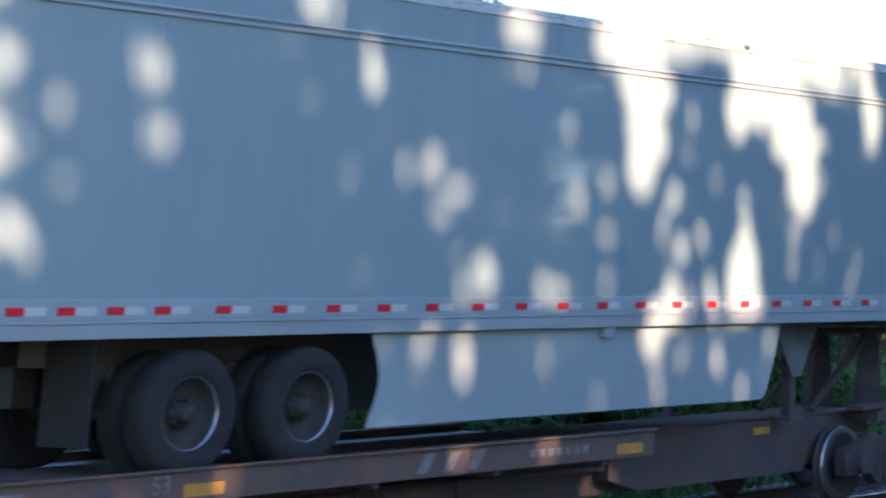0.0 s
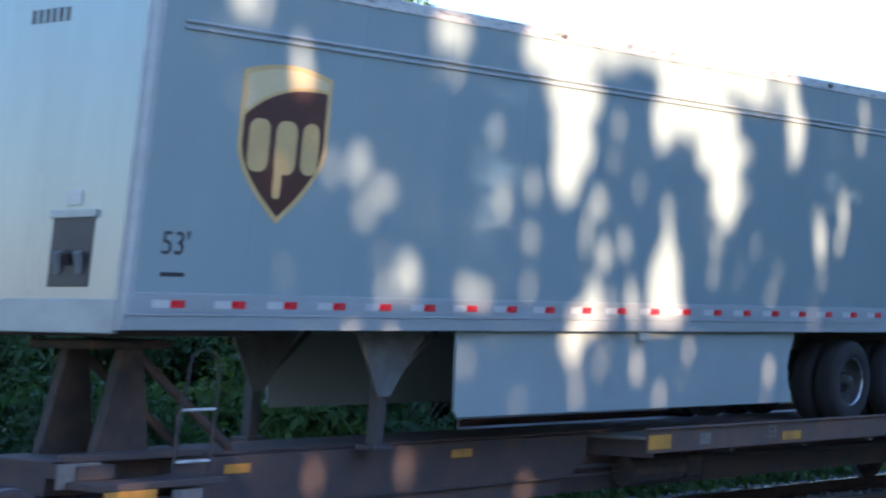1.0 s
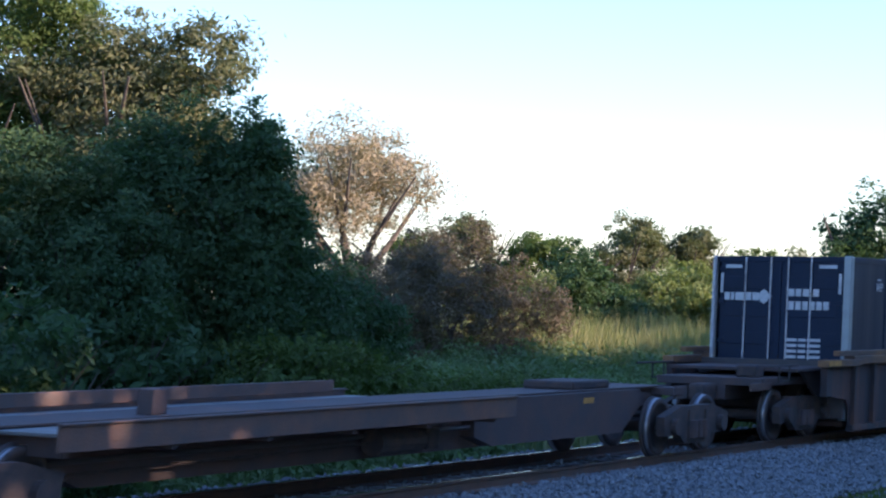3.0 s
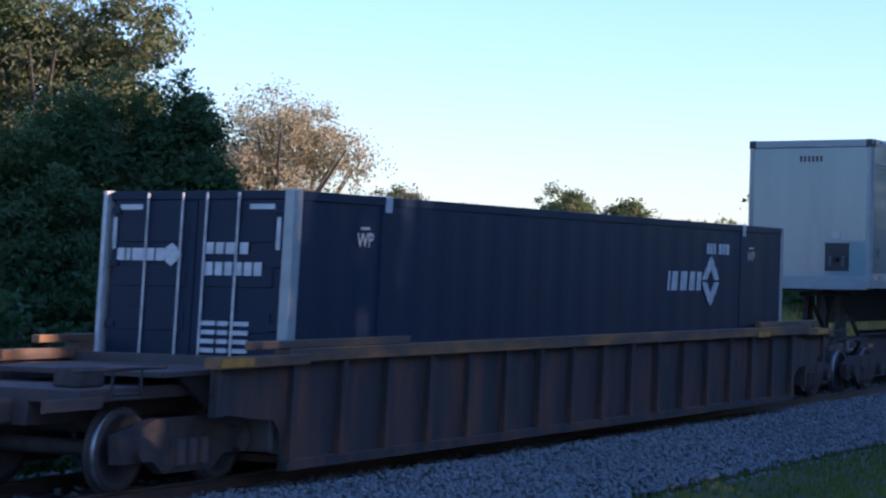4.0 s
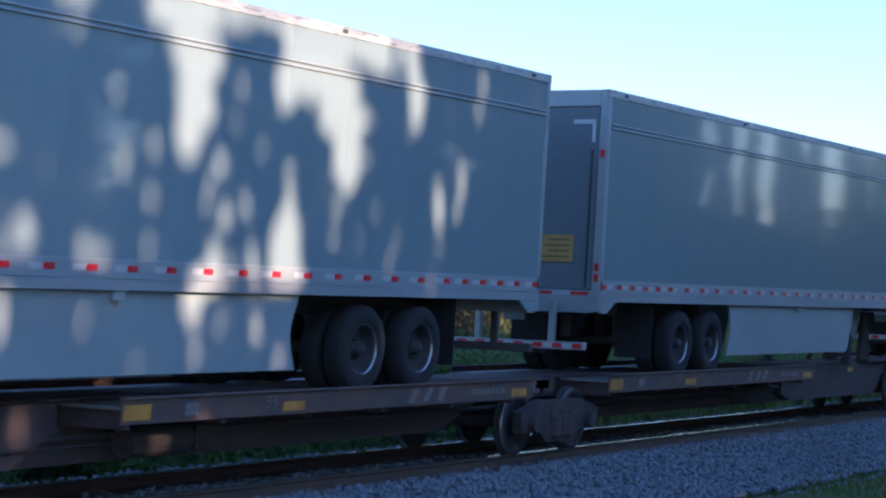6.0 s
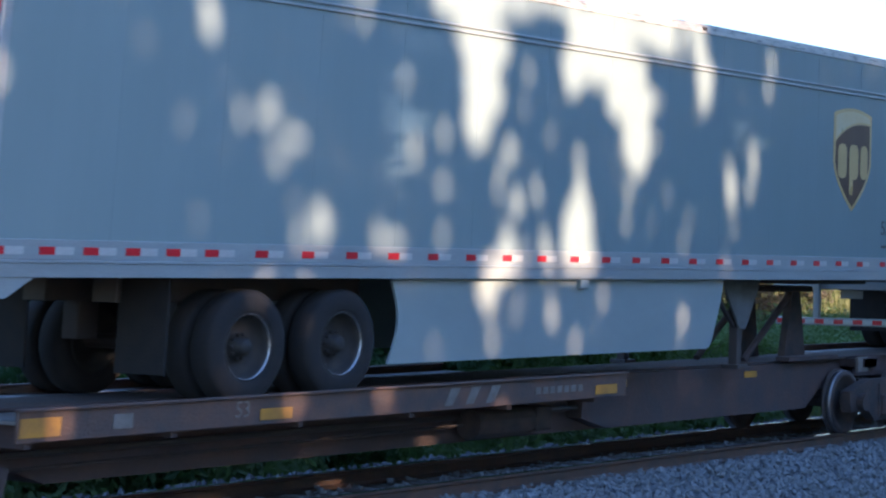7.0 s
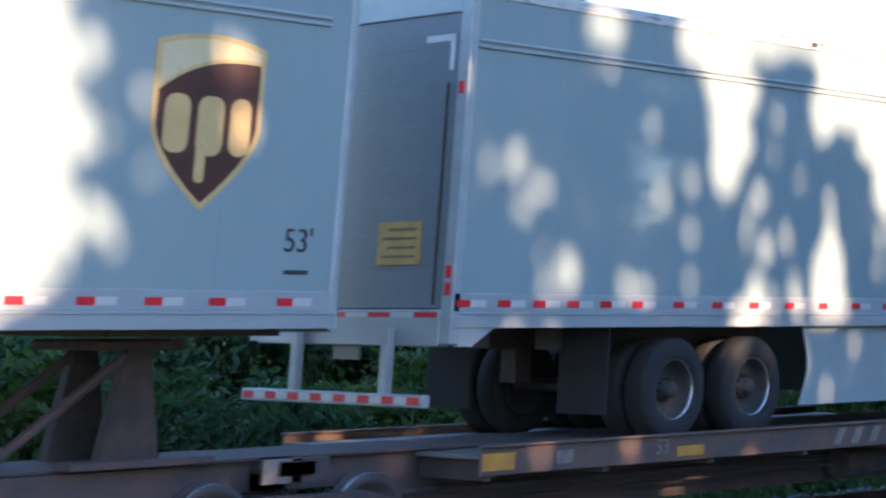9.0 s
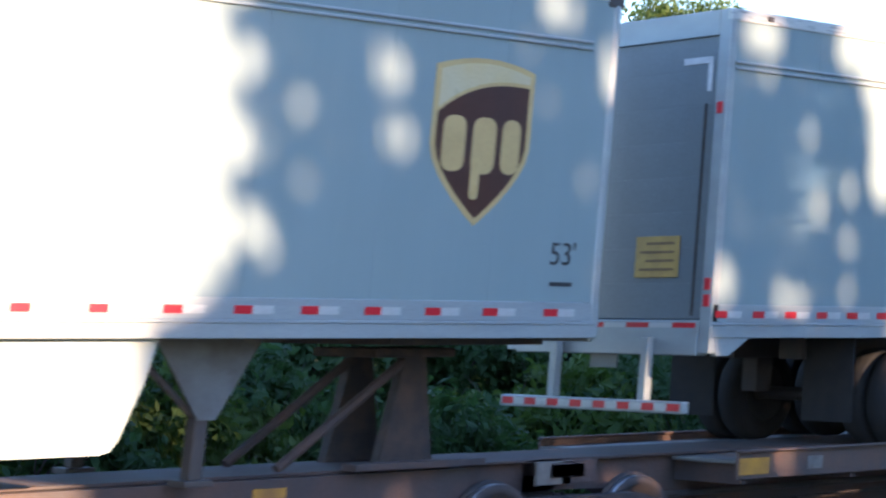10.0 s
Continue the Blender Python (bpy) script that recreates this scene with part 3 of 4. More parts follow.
    for x, w in ((12.45, 0.1), (12.59, 0.1), (12.73, 0.1), (12.97, 0.13), (13.14, 0.13), (13.31, 0.13)):
        side_bar(x, 2.62, w, 0.17)
    for x in (14.5, 1.56):
        side_bar(x - 0.1, 2.73, 0.2, 0.03)
        letters("side_marking", "WP", 0.24, WHITE_INK, c, (x, -0.016, 2.6), (90, 0, 0), "small white stencilled letters")
    return c


roll_on(tagged(container(), "dark navy shipping container with white markings in a well car", "container"), 83.35)


def well_car():
    w = root("well_car")
    L, W = 19.4, 2 * MID          # from 82.2 to 101.6
    P = lambda n, bm, m, lab="": part(n, bm, m, w, lab)
    # arched over the trucks at both ends
    side = [(-0.36, 1.26), (-0.36, 0.95), (-0.18, 0.75), (0.35, 0.68), (0.8, 0.64), (0.95, 0.5), (1.02, 0.12), (17.5, 0.12), (17.62, 0.41), (17.78, 0.56), (17.98, 0.65), (18.8, 0.72), (19.15, 0.84), (19.3, 1.05), (19.3, 1.26)]
    for y0, y1, out in ((-0.13, -0.1, -1), (W + 0.1, W + 0.13, 1)):
        P("side_sheet", prism(side, y0, y1), WELL, "rust-streaked brown steel side sheet")
        ye = y0 if out < 0 else y1
        P("top_chord", box((0.9, ye - 0.1, 1.25), (L - 1.0, ye + 0.1, 1.4), 0.012), CHORD, "worn yellow and rust top chord")
        for x0, x1 in ((-0.42, 1.3), (L - 1.3, L)):
            P("end_chord", box((x0, ye - 0.11, 1.22), (x1, ye + 0.09, 1.34), 0.01), CHORD)
        for x0, x1 in ((0.25, 3.6), (15.75, 18.8)):
            P("guide_beam", box((x0, ye - 0.06, 1.4), (x1, ye + 0.06, 1.49), 0.012), CHORD)
        for x0 in (-0.4, 18.65, 15.5):
            P("yellow_plate", box((x0, ye - 0.115 if out < 0 else ye + 0.1, 1.24), (x0 + 0.6, ye - 0.111 if out < 0 else ye + 0.104, 1.33)), YELLOW)
        P("bottom_sill", box((1.02, ye - 0.06, 0.08), (17.5, ye + 0.06, 0.2), 0.01), WELL)
        rib = None
        for i in range(17):
            x = 1.05 + i * 1.02
            if rib is None:
                rib = P("rib", prism([(0, 0.18), (0.11, 0.18), (0.11, 1.25), (0, 1.25)], ye - 0.075 if out < 0 else ye, ye if out < 0 else ye + 0.075), WELL, "pressed steel stiffening rib")
                rib.location.x = x
            else:
                again("rib", rib, w, (x, 0, 0))
        for x in (-0.34, L - 0.26):
            P("end_post", box((x, ye - 0.06, 0.72), (x + 0.14, ye + 0.06, 1.24), 0.01), WELL)
    P("well_floor", box((1.3, 0.1, 0.14), (L - 1.3, W - 0.1, 0.22)), RUST)
    for x0, x1 in ((-1.9, 1.2), (L - 1.2, L + 1.9)):
        P("end_platform", box((x0, 0.35, 0.92), (x1, W - 0.35, 1.05), 0.01), RUST, "brown steel end platform")
        P("draft_sill", box((x0, MID - 0.3, 0.68), (x1, MID + 0.3, 0.95), 0.015), RUST)
        xm = x0 + 0.5 if x0 < 0 else x1 - 0.5
        s = 1 if x0 < 0 else -1
        xe = 0.0 if x0 < 0 else L
        P("end_bulkhead", box((xe + s * 0.82, -0.08, 0.3), (xe + s * 0.9, W + 0.08, 1.3), 0.008), DARK_STEEL, "dark steel bulkhead at the well's end")
        P("raised_deck", box((xe - s * 0.9, 0.12, 1.14), (xe + s * 0.82, W - 0.12, 1.2), 0.01), RUST)
        P("bolster_plate", prism([(xe - s * 0.5, 1.14), (xe + s * 0.8, 1.14), (xe + s * 0.8, 0.5), (xe + s * 0.2, 0.72)], 0.2, 0.26), DARK_STEEL)
        for y in (0.16, W - 0.16):
            for dx in (0.0, 0.46):
                P("handrail", rod((xe - s * (1.2 + dx), y, 0.98), (xe - s * (1.2 + dx), y, 1.24), 0.016, 8), STEEL)
            P("handrail", rod((xe - s * 1.2, y, 1.0), (xe - s * 1.66, y, 1.0), 0.014, 8), STEEL)
            P("handrail", rod((xe - s * 0.8, y, 1.25), (xe - s * 2.3, y, 1.25), 0.018, 8), IRON)
        P("end_plate", box((xe - s * 2.5, 0.3, 0.86), (xe - s * 1.6, 0.33, 0.98), 0.005), TRAY)
        P("coupler", box((x0 - 0.55 if x0 < 0 else x1 - 0.05, MID - 0.14, 0.68), (x0 + 0.05 if x0 < 0 else x1 + 0.55, MID + 0.14, 0.95), 0.05), IRON)
        P("brake_box", box((xm - 0.2, 0.6, 1.05), (xm + 0.2, 0.95, 1.25), 0.03), IRON)
    return w


roll_on(tagged(well_car(), "rusty brown well car with yellow-edged ribbed sides", "railcar"), 82.2)

# ---- the train: spine platforms ----


def spine_car(length, tray, hitch, rear_left, empty=False, ladders=(), words=None):
    """A spine platform from one truck (x = 0) to the next (x = length)."""
    s = root("spine_car")
    W = 2 * MID
    P = lambda n, bm, m, lab="": part(n, bm, m, s, lab)
    out = [(-0.2, 0.98), (-0.2, 0.72), (1.2, 0.7), (2.2, 0.34), (length - 2.2, 0.34), (length - 1.2, 0.7), (length + 0.2, 0.72), (length + 0.2, 0.98)]
    P("centre_sill", prism(out, MID - 0.42, MID + 0.42), RUST, "rust-brown steel centre sill")
    P("sill_cap", box((-0.2, MID - 0.5, 0.975), (length + 0.2, MID + 0.5, 1.0), 0.006), RUST)
    t0, t1 = tray
    for y0, y1, edge in ((0.0, 0.8, 0.0), (W - 0.8, W, W - 0.03)):
        tr = P("wheel_tray", box((t0, y0 + 0.02, 0.93), (t1, y1, 0.965), 0.005), DECKTOP, "grey steel wheel tray")
        part("tray_side", box((t0, edge, 0.79), (t1, edge + 0.03, 1.05), 0.006, box((t0, edge - 0.03, 1.03), (t1, edge + 0.05, 1.055), 0.008)), TRAY, tr, "worn rusty tray side")
        for i in range(int((t1 - t0) / 1.6) + 1):
            x = t0 + 0.1 + i * 1.6
            if x < t1 - 0.1:
                part("bracket", box((x, y0 + 0.03, 0.74), (x + 0.08, y1 + 0.05, 0.93), 0.004), RUST, tr)
        if y0 == 0.0 and not empty:
            ends = (t0 + 0.02, t0 + 2.75, t1 - 0.62)
            for i, x in enumerate(ends):
                part("yellow_plate", box((x, -0.006, 0.83), (x + 0.42, -0.002, 0.98 - 0.05 * (i > 0))), YELLOW, tr, "yellow reflector plate")
            part("marking_bar", box((t0 + 1.0, -0.006, 0.85), (t0 + 1.22, -0.002, 0.97)), PALE_INK, tr)
            letters("tray_marking", "53", 0.2, PALE_INK, tr, (t0 + 2.52, -0.006, 0.93), (90, 0, 0), "worn pale stencilled figures")
            if words:
                letters("tray_marking", "ALL PURPOSE SPINE CAR", 0.145, PALE_INK, tr, (t0 + words, -0.006, 0.915), (90, 0, 0), "worn pale stencilled words")
            else:
                for i in range(3):
                    x = t0 + 5.4 + i * 0.34
                    part("marking_bar", prism([(x, 0.83), (x + 0.13, 0.83), (x + 0.25, 1.0), (x + 0.1, 1.0)], -0.006, -0.002), PALE_INK, tr)
                for i in range(7):
                    part("marking_bar", box((t0 + 6.95 + i * 0.13, -0.006, 0.88), (t0 + 6.95 + i * 0.13 + 0.09, -0.002, 0.95)), PALE_INK, tr)
    # side plates of the deep end, with reflectors
    d0, d1 = (t1 + 0.15, length - 1.0) if rear_left else (1.0, t0 - 0.15)
    if d1 > d0:
        P("deep_side", prism([(d0, 0.97), (d0, 0.5), (d0 + 0.5, 0.36), (d1 - 0.6, 0.36), (d1, 0.72), (d1, 0.97)], MID - 0.62, MID + 0.62), RUST, "deep brown side plate")
        for u in (0.1, 0.62):
            x = d0 + (d1 - d0) * u
            P("yellow_plate", box((x, MID - 0.628, 0.82), (x + 0.32, MID - 0.624, 0.9)), YELLOW)
    # hitch: an upright stand on sloped legs
    if empty:
        P("hitch_plate", box((hitch - 0.5, MID - 0.4, 1.0), (hitch + 0.7, MID + 0.4, 1.12), 0.03), IRON, "hitch stand folded down")
        P("stop_post", box((3.3, MID - 0.35, 1.0), (3.55, MID - 0.15, 1.26), 0.01), RUST)
        P("guide_beam", box((1.0, W - 0.5, 1.05), (8.4, W - 0.44, 1.2), 0.008), TRAY)
    else:
        h = P("hitch_stand", box((hitch - 0.45, MID - 0.42, 1.9), (hitch + 0.45, MID + 0.42, 1.98), 0.02), IRON, "upright kingpin hitch stand")
        for y in (MID - 0.4, MID + 0.3):
            part("leg", prism([(hitch - 0.1, 1.92), (hitch + 0.12, 1.92), (hitch + 0.3, 1.0), (hitch - 0.3, 1.0)], y, y + 0.1), IRON, h)
            part("brace", rod((hitch + (-0.1 if rear_left else 0.1), y + 0.05, 1.85), (hitch + (-1.3 if rear_left else 1.3), y + 0.05, 1.02), 0.045, 8), RUST, h)
        P("side_step", box((hitch - 0.8, 0.55, 1.0), (hitch + 0.6, 0.75, 1.06), 0.01), RUST)
    for x in ladders:
        # bent grab loops over a step, and dull plates at the car's end
        arch = [(x - 0.1, 1.42)] + [(x - 0.1 + 0.19 * (1 - math.cos(math.pi * k / 8)), 1.72 + 0.19 * math.sin(math.pi * k / 8)) for k in range(9)][2:] + [(x + 0.28, 1.42)]
        for (xa, za), (xb, zb) in zip(arch, arch[1:]):
            P("grab_loop", rod((xa, 0.12, za), (xb, 0.12, zb), 0.012, 8), STEEL, "bent steel grab loop")
        P("ladder_rung", rod((x - 0.1, 0.12, 1.42), (x + 0.28, 0.12, 1.42), 0.013, 8), ROD)
        for dx in (-0.12, 0.28):
            P("ladder_rail", rod((x + dx, 0.12, 0.9), (x + dx, 0.12, 1.42), 0.016, 8), IRON)
        P("ladder_rung", rod((x - 0.12, 0.12, 1.0), (x + 0.28, 0.12, 1.0), 0.013, 8), ROD)
        P("end_plate", box((x - 0.85, 0.08, 0.62), (x - 0.3, 0.1, 0.8), 0.004), YELLOW, "dull yellow end plate")
        P("end_plate", box((x - 0.12, 0.08, 0.64), (x + 0.2, 0.1, 0.78), 0.004), PALE_INK)
        P("end_step", box((x - 0.9, 0.1, 0.8), (x + 0.5, 0.5, 0.86), 0.01), RUST)
        P("step_rail", rod((x + 0.24, 0.1, 0.1), (x + 0.24, 0.1, 0.62), 0.014, 8), ROD)
    for x in (0.0, length):
        P("end_plate", box((x - 0.06 if x else -0.36, 0.52, 0.8), (x + 0.36 if x else 0.06, 0.56, 1.0), 0.004), PALE_INK if x == 0.0 else RUST)
        P("end_beam", box((x - 0.2, 0.5, 0.86), (x + 0.2, W - 0.5, 0.98), 0.01), RUST)
    mid = length * 0.5
    P("air_reservoir", rod((mid - 0.7, 0.62, 0.55), (mid + 0.3, 0.62, 0.55), 0.16, 14), IRON, "dark air brake reservoir")
    P("brake_valve", box((mid + 0.45, 0.55, 0.42), (mid + 0.75, 0.8, 0.68), 0.03), IRON)
    P("brake_rod", rod((1.3, 0.68, 0.5), (mid - 0.8, 0.62, 0.55), 0.018, 8), IRON)
    for x, d in ((0.0, -1), (length, 1)):
        hang = [(x + d * (0.05 + 0.11 * k), 0.62, 0.72 - 0.3 * math.sin(math.pi * k / 6)) for k in range(6)]
        for p0, p1 in zip(hang, hang[1:]):
            P("air_hose", rod(p0, p1, 0.022, 7), RUBBER)
    P("brake_pipe", rod((0, 0.75, 0.62), (length, 0.75, 0.62), 0.03, 8), DARK_STEEL)
    return s


# left truck, right truck, tray from, tray to, hitch, rear of trailer at the left
PLATFORMS = [
    (6.3, 22.6, 8.3, 17.2, 22.9, True),
    (27.4, 44.0, 34.5, 42.9, 28.0, False),
    (44.0, 61.8, 51.65, 60.0, 45.2, False),
    (61.8, 77.3, 62.6, 71.2, 75.0, True),
    (105.4, 122.2, 112.25, 120.9, 105.9, False),
    (122.2, 139.1, 123.3, 132.0, 137.6, True),
    (139.1, 156.45, 140.6, 149.4, 155.0, True),
    (156.45, 174.05, 158.1, 166.95, 172.5, True),
    (174.05, 191.5, 175.7, 184.5, 190.0, True),
]
for a, b, t0, t1, h, rl in PLATFORMS:
    bare = a == 61.8
    car = spine_car(b - a, (t0 - a, t1 - a), h - a, rl, bare, {6.3: (18.7,), 27.4: (0.6,)}.get(a, ()), {44.0: 5.3, 139.1: 6.55}.get(a))
    tagged(car, "empty rust-brown spine platform with grey wheel trays" if bare else "rust-brown spine car platform carrying a trailer", "railcar", "spine platforms of the train")
    roll_on(car, a)

# ---- the train: trucks ----
WHEELSETS = []


def truck():
    k = root("rail_truck")
    P = lambda n, bm, m, lab="": part(n, bm, m, k, lab)
    for s in (-1, 1):
        y0, y1 = sorted((s * 0.93, s * 1.07))
        frame_bm = prism([(-1.2, 0.58), (-1.15, 0.3), (-0.62, 0.3), (-0.42, 0.16), (0.42, 0.16), (0.62, 0.3), (1.15, 0.3), (1.2, 0.58), (0.6, 0.72), (-0.6, 0.72)], y0, y1)
        sf = P("side_frame", frame_bm, IRON, "cast iron truck side frame")
        for x in (-0.86, 0.86):
            part("bearing_cap", rod((x, s * 1.05, 0.43), (x, s * 1.16, 0.43), 0.12, 14), IRON, sf)
        for i in range(3):
            part("spring", rod((-0.2 + 0.2 * i, s * 1.09, 0.24), (-0.2 + 0.2 * i, s * 1.09, 0.5), 0.075, 10), RUST, sf)
        for x in (-0.33, 0.27):
            part("window_rib", box((x, y0 - 0.02, 0.2), (x + 0.06, y1 + 0.02, 0.66), 0.01), IRON, sf)
    P("bolster", box((-0.2, -1.05, 0.5), (0.2, 1.05, 0.7), 0.03), IRON)
    P("centre_bowl", rod((0, 0, 0.68), (0, 0, 0.76), 0.25, 16), IRON)
    for x in (-0.86, 0.86):
        ax = P("wheelset", rod((0, -1.0, 0), (0, 1.0, 0), 0.085, 12), IRON)
        ax.location = (x, 0, 0.42)
        for s in (-1, 1):
            prof = [(0.12, 0.0), (0.3, 0.02), (0.34, -0.035), (0.42, -0.035), (0.42, 0.07), (0.45, 0.08), (0.45, 0.1), (0.34, 0.1), (0.3, 0.07), (0.12, 0.06)]
            wheel = part("wheel", spin([(r, s * (0.81 - q)) for r, q in prof]), IRON, ax, "dark steel wheel with a worn bright tread")
            part("tread", spin([(0.405, s * 0.76), (0.424, s * 0.76), (0.424, s * 0.83), (0.405, s * 0.83)]), BRIGHT, ax)
    return k


first_truck = truck()
tagged(first_truck, "dark cast iron rail truck with two steel wheelsets", "rail truck", "trucks under the train")
TRUCKS = (22.4, 6.3, 27.4, 44.05, 61.8, 77.4, 82.0, 101.9, 105.3, 122.25, 139.1, 156.4, 174.05, 191.5)
for i, x in enumerate(TRUCKS):
    k = first_truck if i == 0 else copy_thing(first_truck, pose(x, TRACK, 0))
    roll_on(k, x, TRACK)
    WHEELSETS += [c for c in k.children if c.name.startswith("wheelset")]

# ---- ground and track ----


def height(x, y):
    """The ground: low beside the track, rising gently to where the camera stands."""
    if y < 9.6:
        return -0.72 + 1.25 * min(1.0, max(0.0, (9.6 - y) / 12.0))
    if y < 12.1:
        return -0.72 + 0.5 * (y - 9.6) / 2.5
    if y < 15.2:
        return -0.22
    if y < 18.0:
        return -0.22 - 0.5 * (y - 15.2) / 2.8
    return -0.72 + 0.85 * min(1.0, (y - 18.0) / 14.0)


ys = [-1500, -400, -120, -60, -40, -20, -10, -4, 0, 3, 6, 8, 9, 9.6, 10.4, 11.2, 12.1, 13, 14, 15.2, 16.5, 18, 22, 30, 45, 60, 90, 150, 400, 1500]
xs = [-1500, -400, -120, -60, -30] + [-15 + 5 * i for i in range(32)] + [180, 260, 500, 1500]
bm = bmesh.new()
grid = [[bm.verts.new((x, y, height(x, y))) for x in xs] for y in ys]
for j in range(len(ys) - 1):
    for i in range(len(xs) - 1):
        bm.faces.new((grid[j][i], grid[j][i + 1], grid[j + 1][i + 1], grid[j + 1][i]))
tagged(link("ground", bm, GROUND), "grassy earth beside the railway", "ground", kind="structure")

bm = bmesh.new()
for i in range(110):
    x0, x1 = -40 + 2 * i, -38 + 2 * i
    prof = [(10.25, -0.6), (12.2, -0.185), (15.1, -0.185), (17.2, -0.6)]
    for (ya, za), (yb, zb) in zip(prof, prof[1:]):
        va = [bm.verts.new(c) for c in ((x0, ya, za), (x1, ya, za), (x1, yb, zb), (x0, yb, zb))]
        bm.faces.new(va)
bmesh.ops.remove_doubles(bm, verts=bm.verts[:], dist=1e-4)
tagged(link("ballast_bed", bm, BALLAST), "bed of grey crushed stone under the track", "ballast", kind="structure")


def stuff_mesh(name, verts, faces, mat, label, category, parent=None):
    me = bpy.data.meshes.new(name)
    me.from_pydata([tuple(v) for v in verts], [], [tuple(f) for f in faces])
    me.materials.append(mat)
    ob = new(name, me)
    if parent:
        ob.parent = parent
    if label:
        tagged(ob, label, category, kind="stuff")
    return ob


rng = np.random.default_rng(7)
# loose stones on the shoulder: squashed octahedra
N = 34000
cx = rng.uniform(8, 62, N)
cy = rng.uniform(10.2, 16.0, N)
cy = np.where(rng.random(N) < 0.75, rng.uniform(10.2, 12.9, N), cy)
cz = np.array([height(a, b) for a, b in zip(cx, cy)]) + np.where((cy > 12.2) & (cy < 15.1), 0.04, 0.1 * (cy > 10.25)) + rng.uniform(-0.02, 0.03, N)
size = rng.uniform(0.025, 0.055, N)
unit = np.array([[1, 0, 0], [-1, 0, 0], [0, 1, 0], [0, -1, 0], [0, 0, 1], [0, 0, -1]], float)
rot = rng.normal(size=(N, 3, 3))
rot = np.linalg.qr(rot)[0]
stretch = rng.uniform(0.6, 1.25, (N, 1, 3))
v = (unit[None] * stretch) @ rot * size[:, None, None] + np.stack([cx, cy, cz], 1)[:, None]
tri = np.array([[0, 2, 4], [2, 1, 4], [1, 3, 4], [3, 0, 4], [2, 0, 5], [1, 2, 5], [3, 1, 5], [0, 3, 5]])
f = (tri[None] + 6 * np.arange(N)[:, None, None]).reshape(-1, 3)
stuff_mesh("ballast_stones", v.reshape(-1, 3), f, STONE, "loose grey crushed stones of the track shoulder", "ballast")

track = root("railway_track")
tagged(track, "single railway track with steel rails on timber ties", "track", kind="structure")
prof = [(-0.075, -0.175), (0.075, -0.175), (0.075, -0.16), (0.012, -0.135), (0.01, -0.045), (0.037, -0.03), (0.037, -0.004), (-0.037, -0.004), (-0.037, -0.03), (-0.01, -0.045), (-0.012, -0.135), (-0.075, -0.16)]
for y in (TRACK - 0.755, TRACK + 0.755):
    bm = bmesh.new()
    a = [bm.verts.new((-60, y + p, q)) for p, q in prof]
    b = [bm.verts.new((240, y + p, q)) for p, q in prof]
    for i in range(len(prof)):
        j = (i + 1) % len(prof)
        bm.faces.new((a[i], a[j], b[j], b[i]))
    bm.faces.new(a)
    bm.faces.new(b[::-1])
    bmesh.ops.recalc_face_normals(bm, faces=bm.faces[:])
    rail = part("rail", bm, RAIL, track, "rusty steel rail with a polished head")
    part("rail_head", box((-60, y - 0.034, -0.004), (240, y + 0.034, 0.0)), POLISHED, rail)
tie = None
for i in range(120):
    x = -5 + i * 0.52
    if tie is None:
        tie = part("tie", box((0, TRACK - 1.3, -0.33), (0.22, TRACK + 1.3, -0.17), 0.012), TIE, track)
        tie.location.x = x
    else:
        again("tie", tie, track, (x + rng.uniform(-0.02, 0.02), rng.uniform(-0.03, 0.03), 0))

# ---- plants ----


def leaf_cloud(lobes, count, leaf, shell=0.55, keep=None, seed=1, clump=0.0):
    """Leaf blades spread through rounded lobes (x, y, z, rx, ry, rz), denser towards their skin."""
    g = np.random.default_rng(seed)
    lobes = np.array(lobes, float)
    vol = (lobes[:, 3] * lobes[:, 4] * lobes[:, 5]) ** 0.67
    spots = max(1, count // 45) if clump else count
    pick = g.choice(len(lobes), spots, p=vol / vol.sum())
    d = g.normal(size=(spots, 3))
    d /= np.linalg.norm(d, axis=1, keepdims=True)
    r = (shell + (1 - shell) * g.random(spots) ** 0.7) * (1 + 0.1 * g.normal(size=spots))
    r *= 1 + 0.22 * np.sin(d[:, 0] * 7 + pick) * np.sin(d[:, 2] * 6 + pick * 2) + 0.1 * np.sin(d[:, 1] * 13 + pick)
    r = np.minimum(r, 1.08)
    c = lobes[pick, :3] + d * r[:, None] * lobes[pick, 3:]
    if clump:
        # each spray: a flattened tuft of leaves round a twig's end
        own = g.integers(0, spots, count)
        wide = clump * g.uniform(0.5, 1.4, spots)
        c = c[own] + g.normal(size=(count, 3)) * wide[own][:, None] * np.array([1, 1, 0.6])
        d = d[own]
    if keep is not None:
        ok = keep(c)
        c, d = c[ok], d[ok]
    n = len(c)
    nor = d * 0.8 + g.normal(size=(n, 3)) * 0.6 + np.array([0, 0, 0.3])
    nor /= np.linalg.norm(nor, axis=1, keepdims=True)
    u = np.cross(nor, g.normal(size=(n, 3)))
    u /= np.linalg.norm(u, axis=1, keepdims=True)
    w = np.cross(nor, u)
    s = leaf * g.uniform(0.6, 1.4, (n, 1))
    q = np.stack([c - u * s, c - w * s * 0.45 + nor * s * 0.1, c + u * s, c + w * s * 0.45 + nor * s * 0.1], 1).reshape(-1, 3)
    faces = np.arange(4 * n).reshape(-1, 4)
    return q, faces


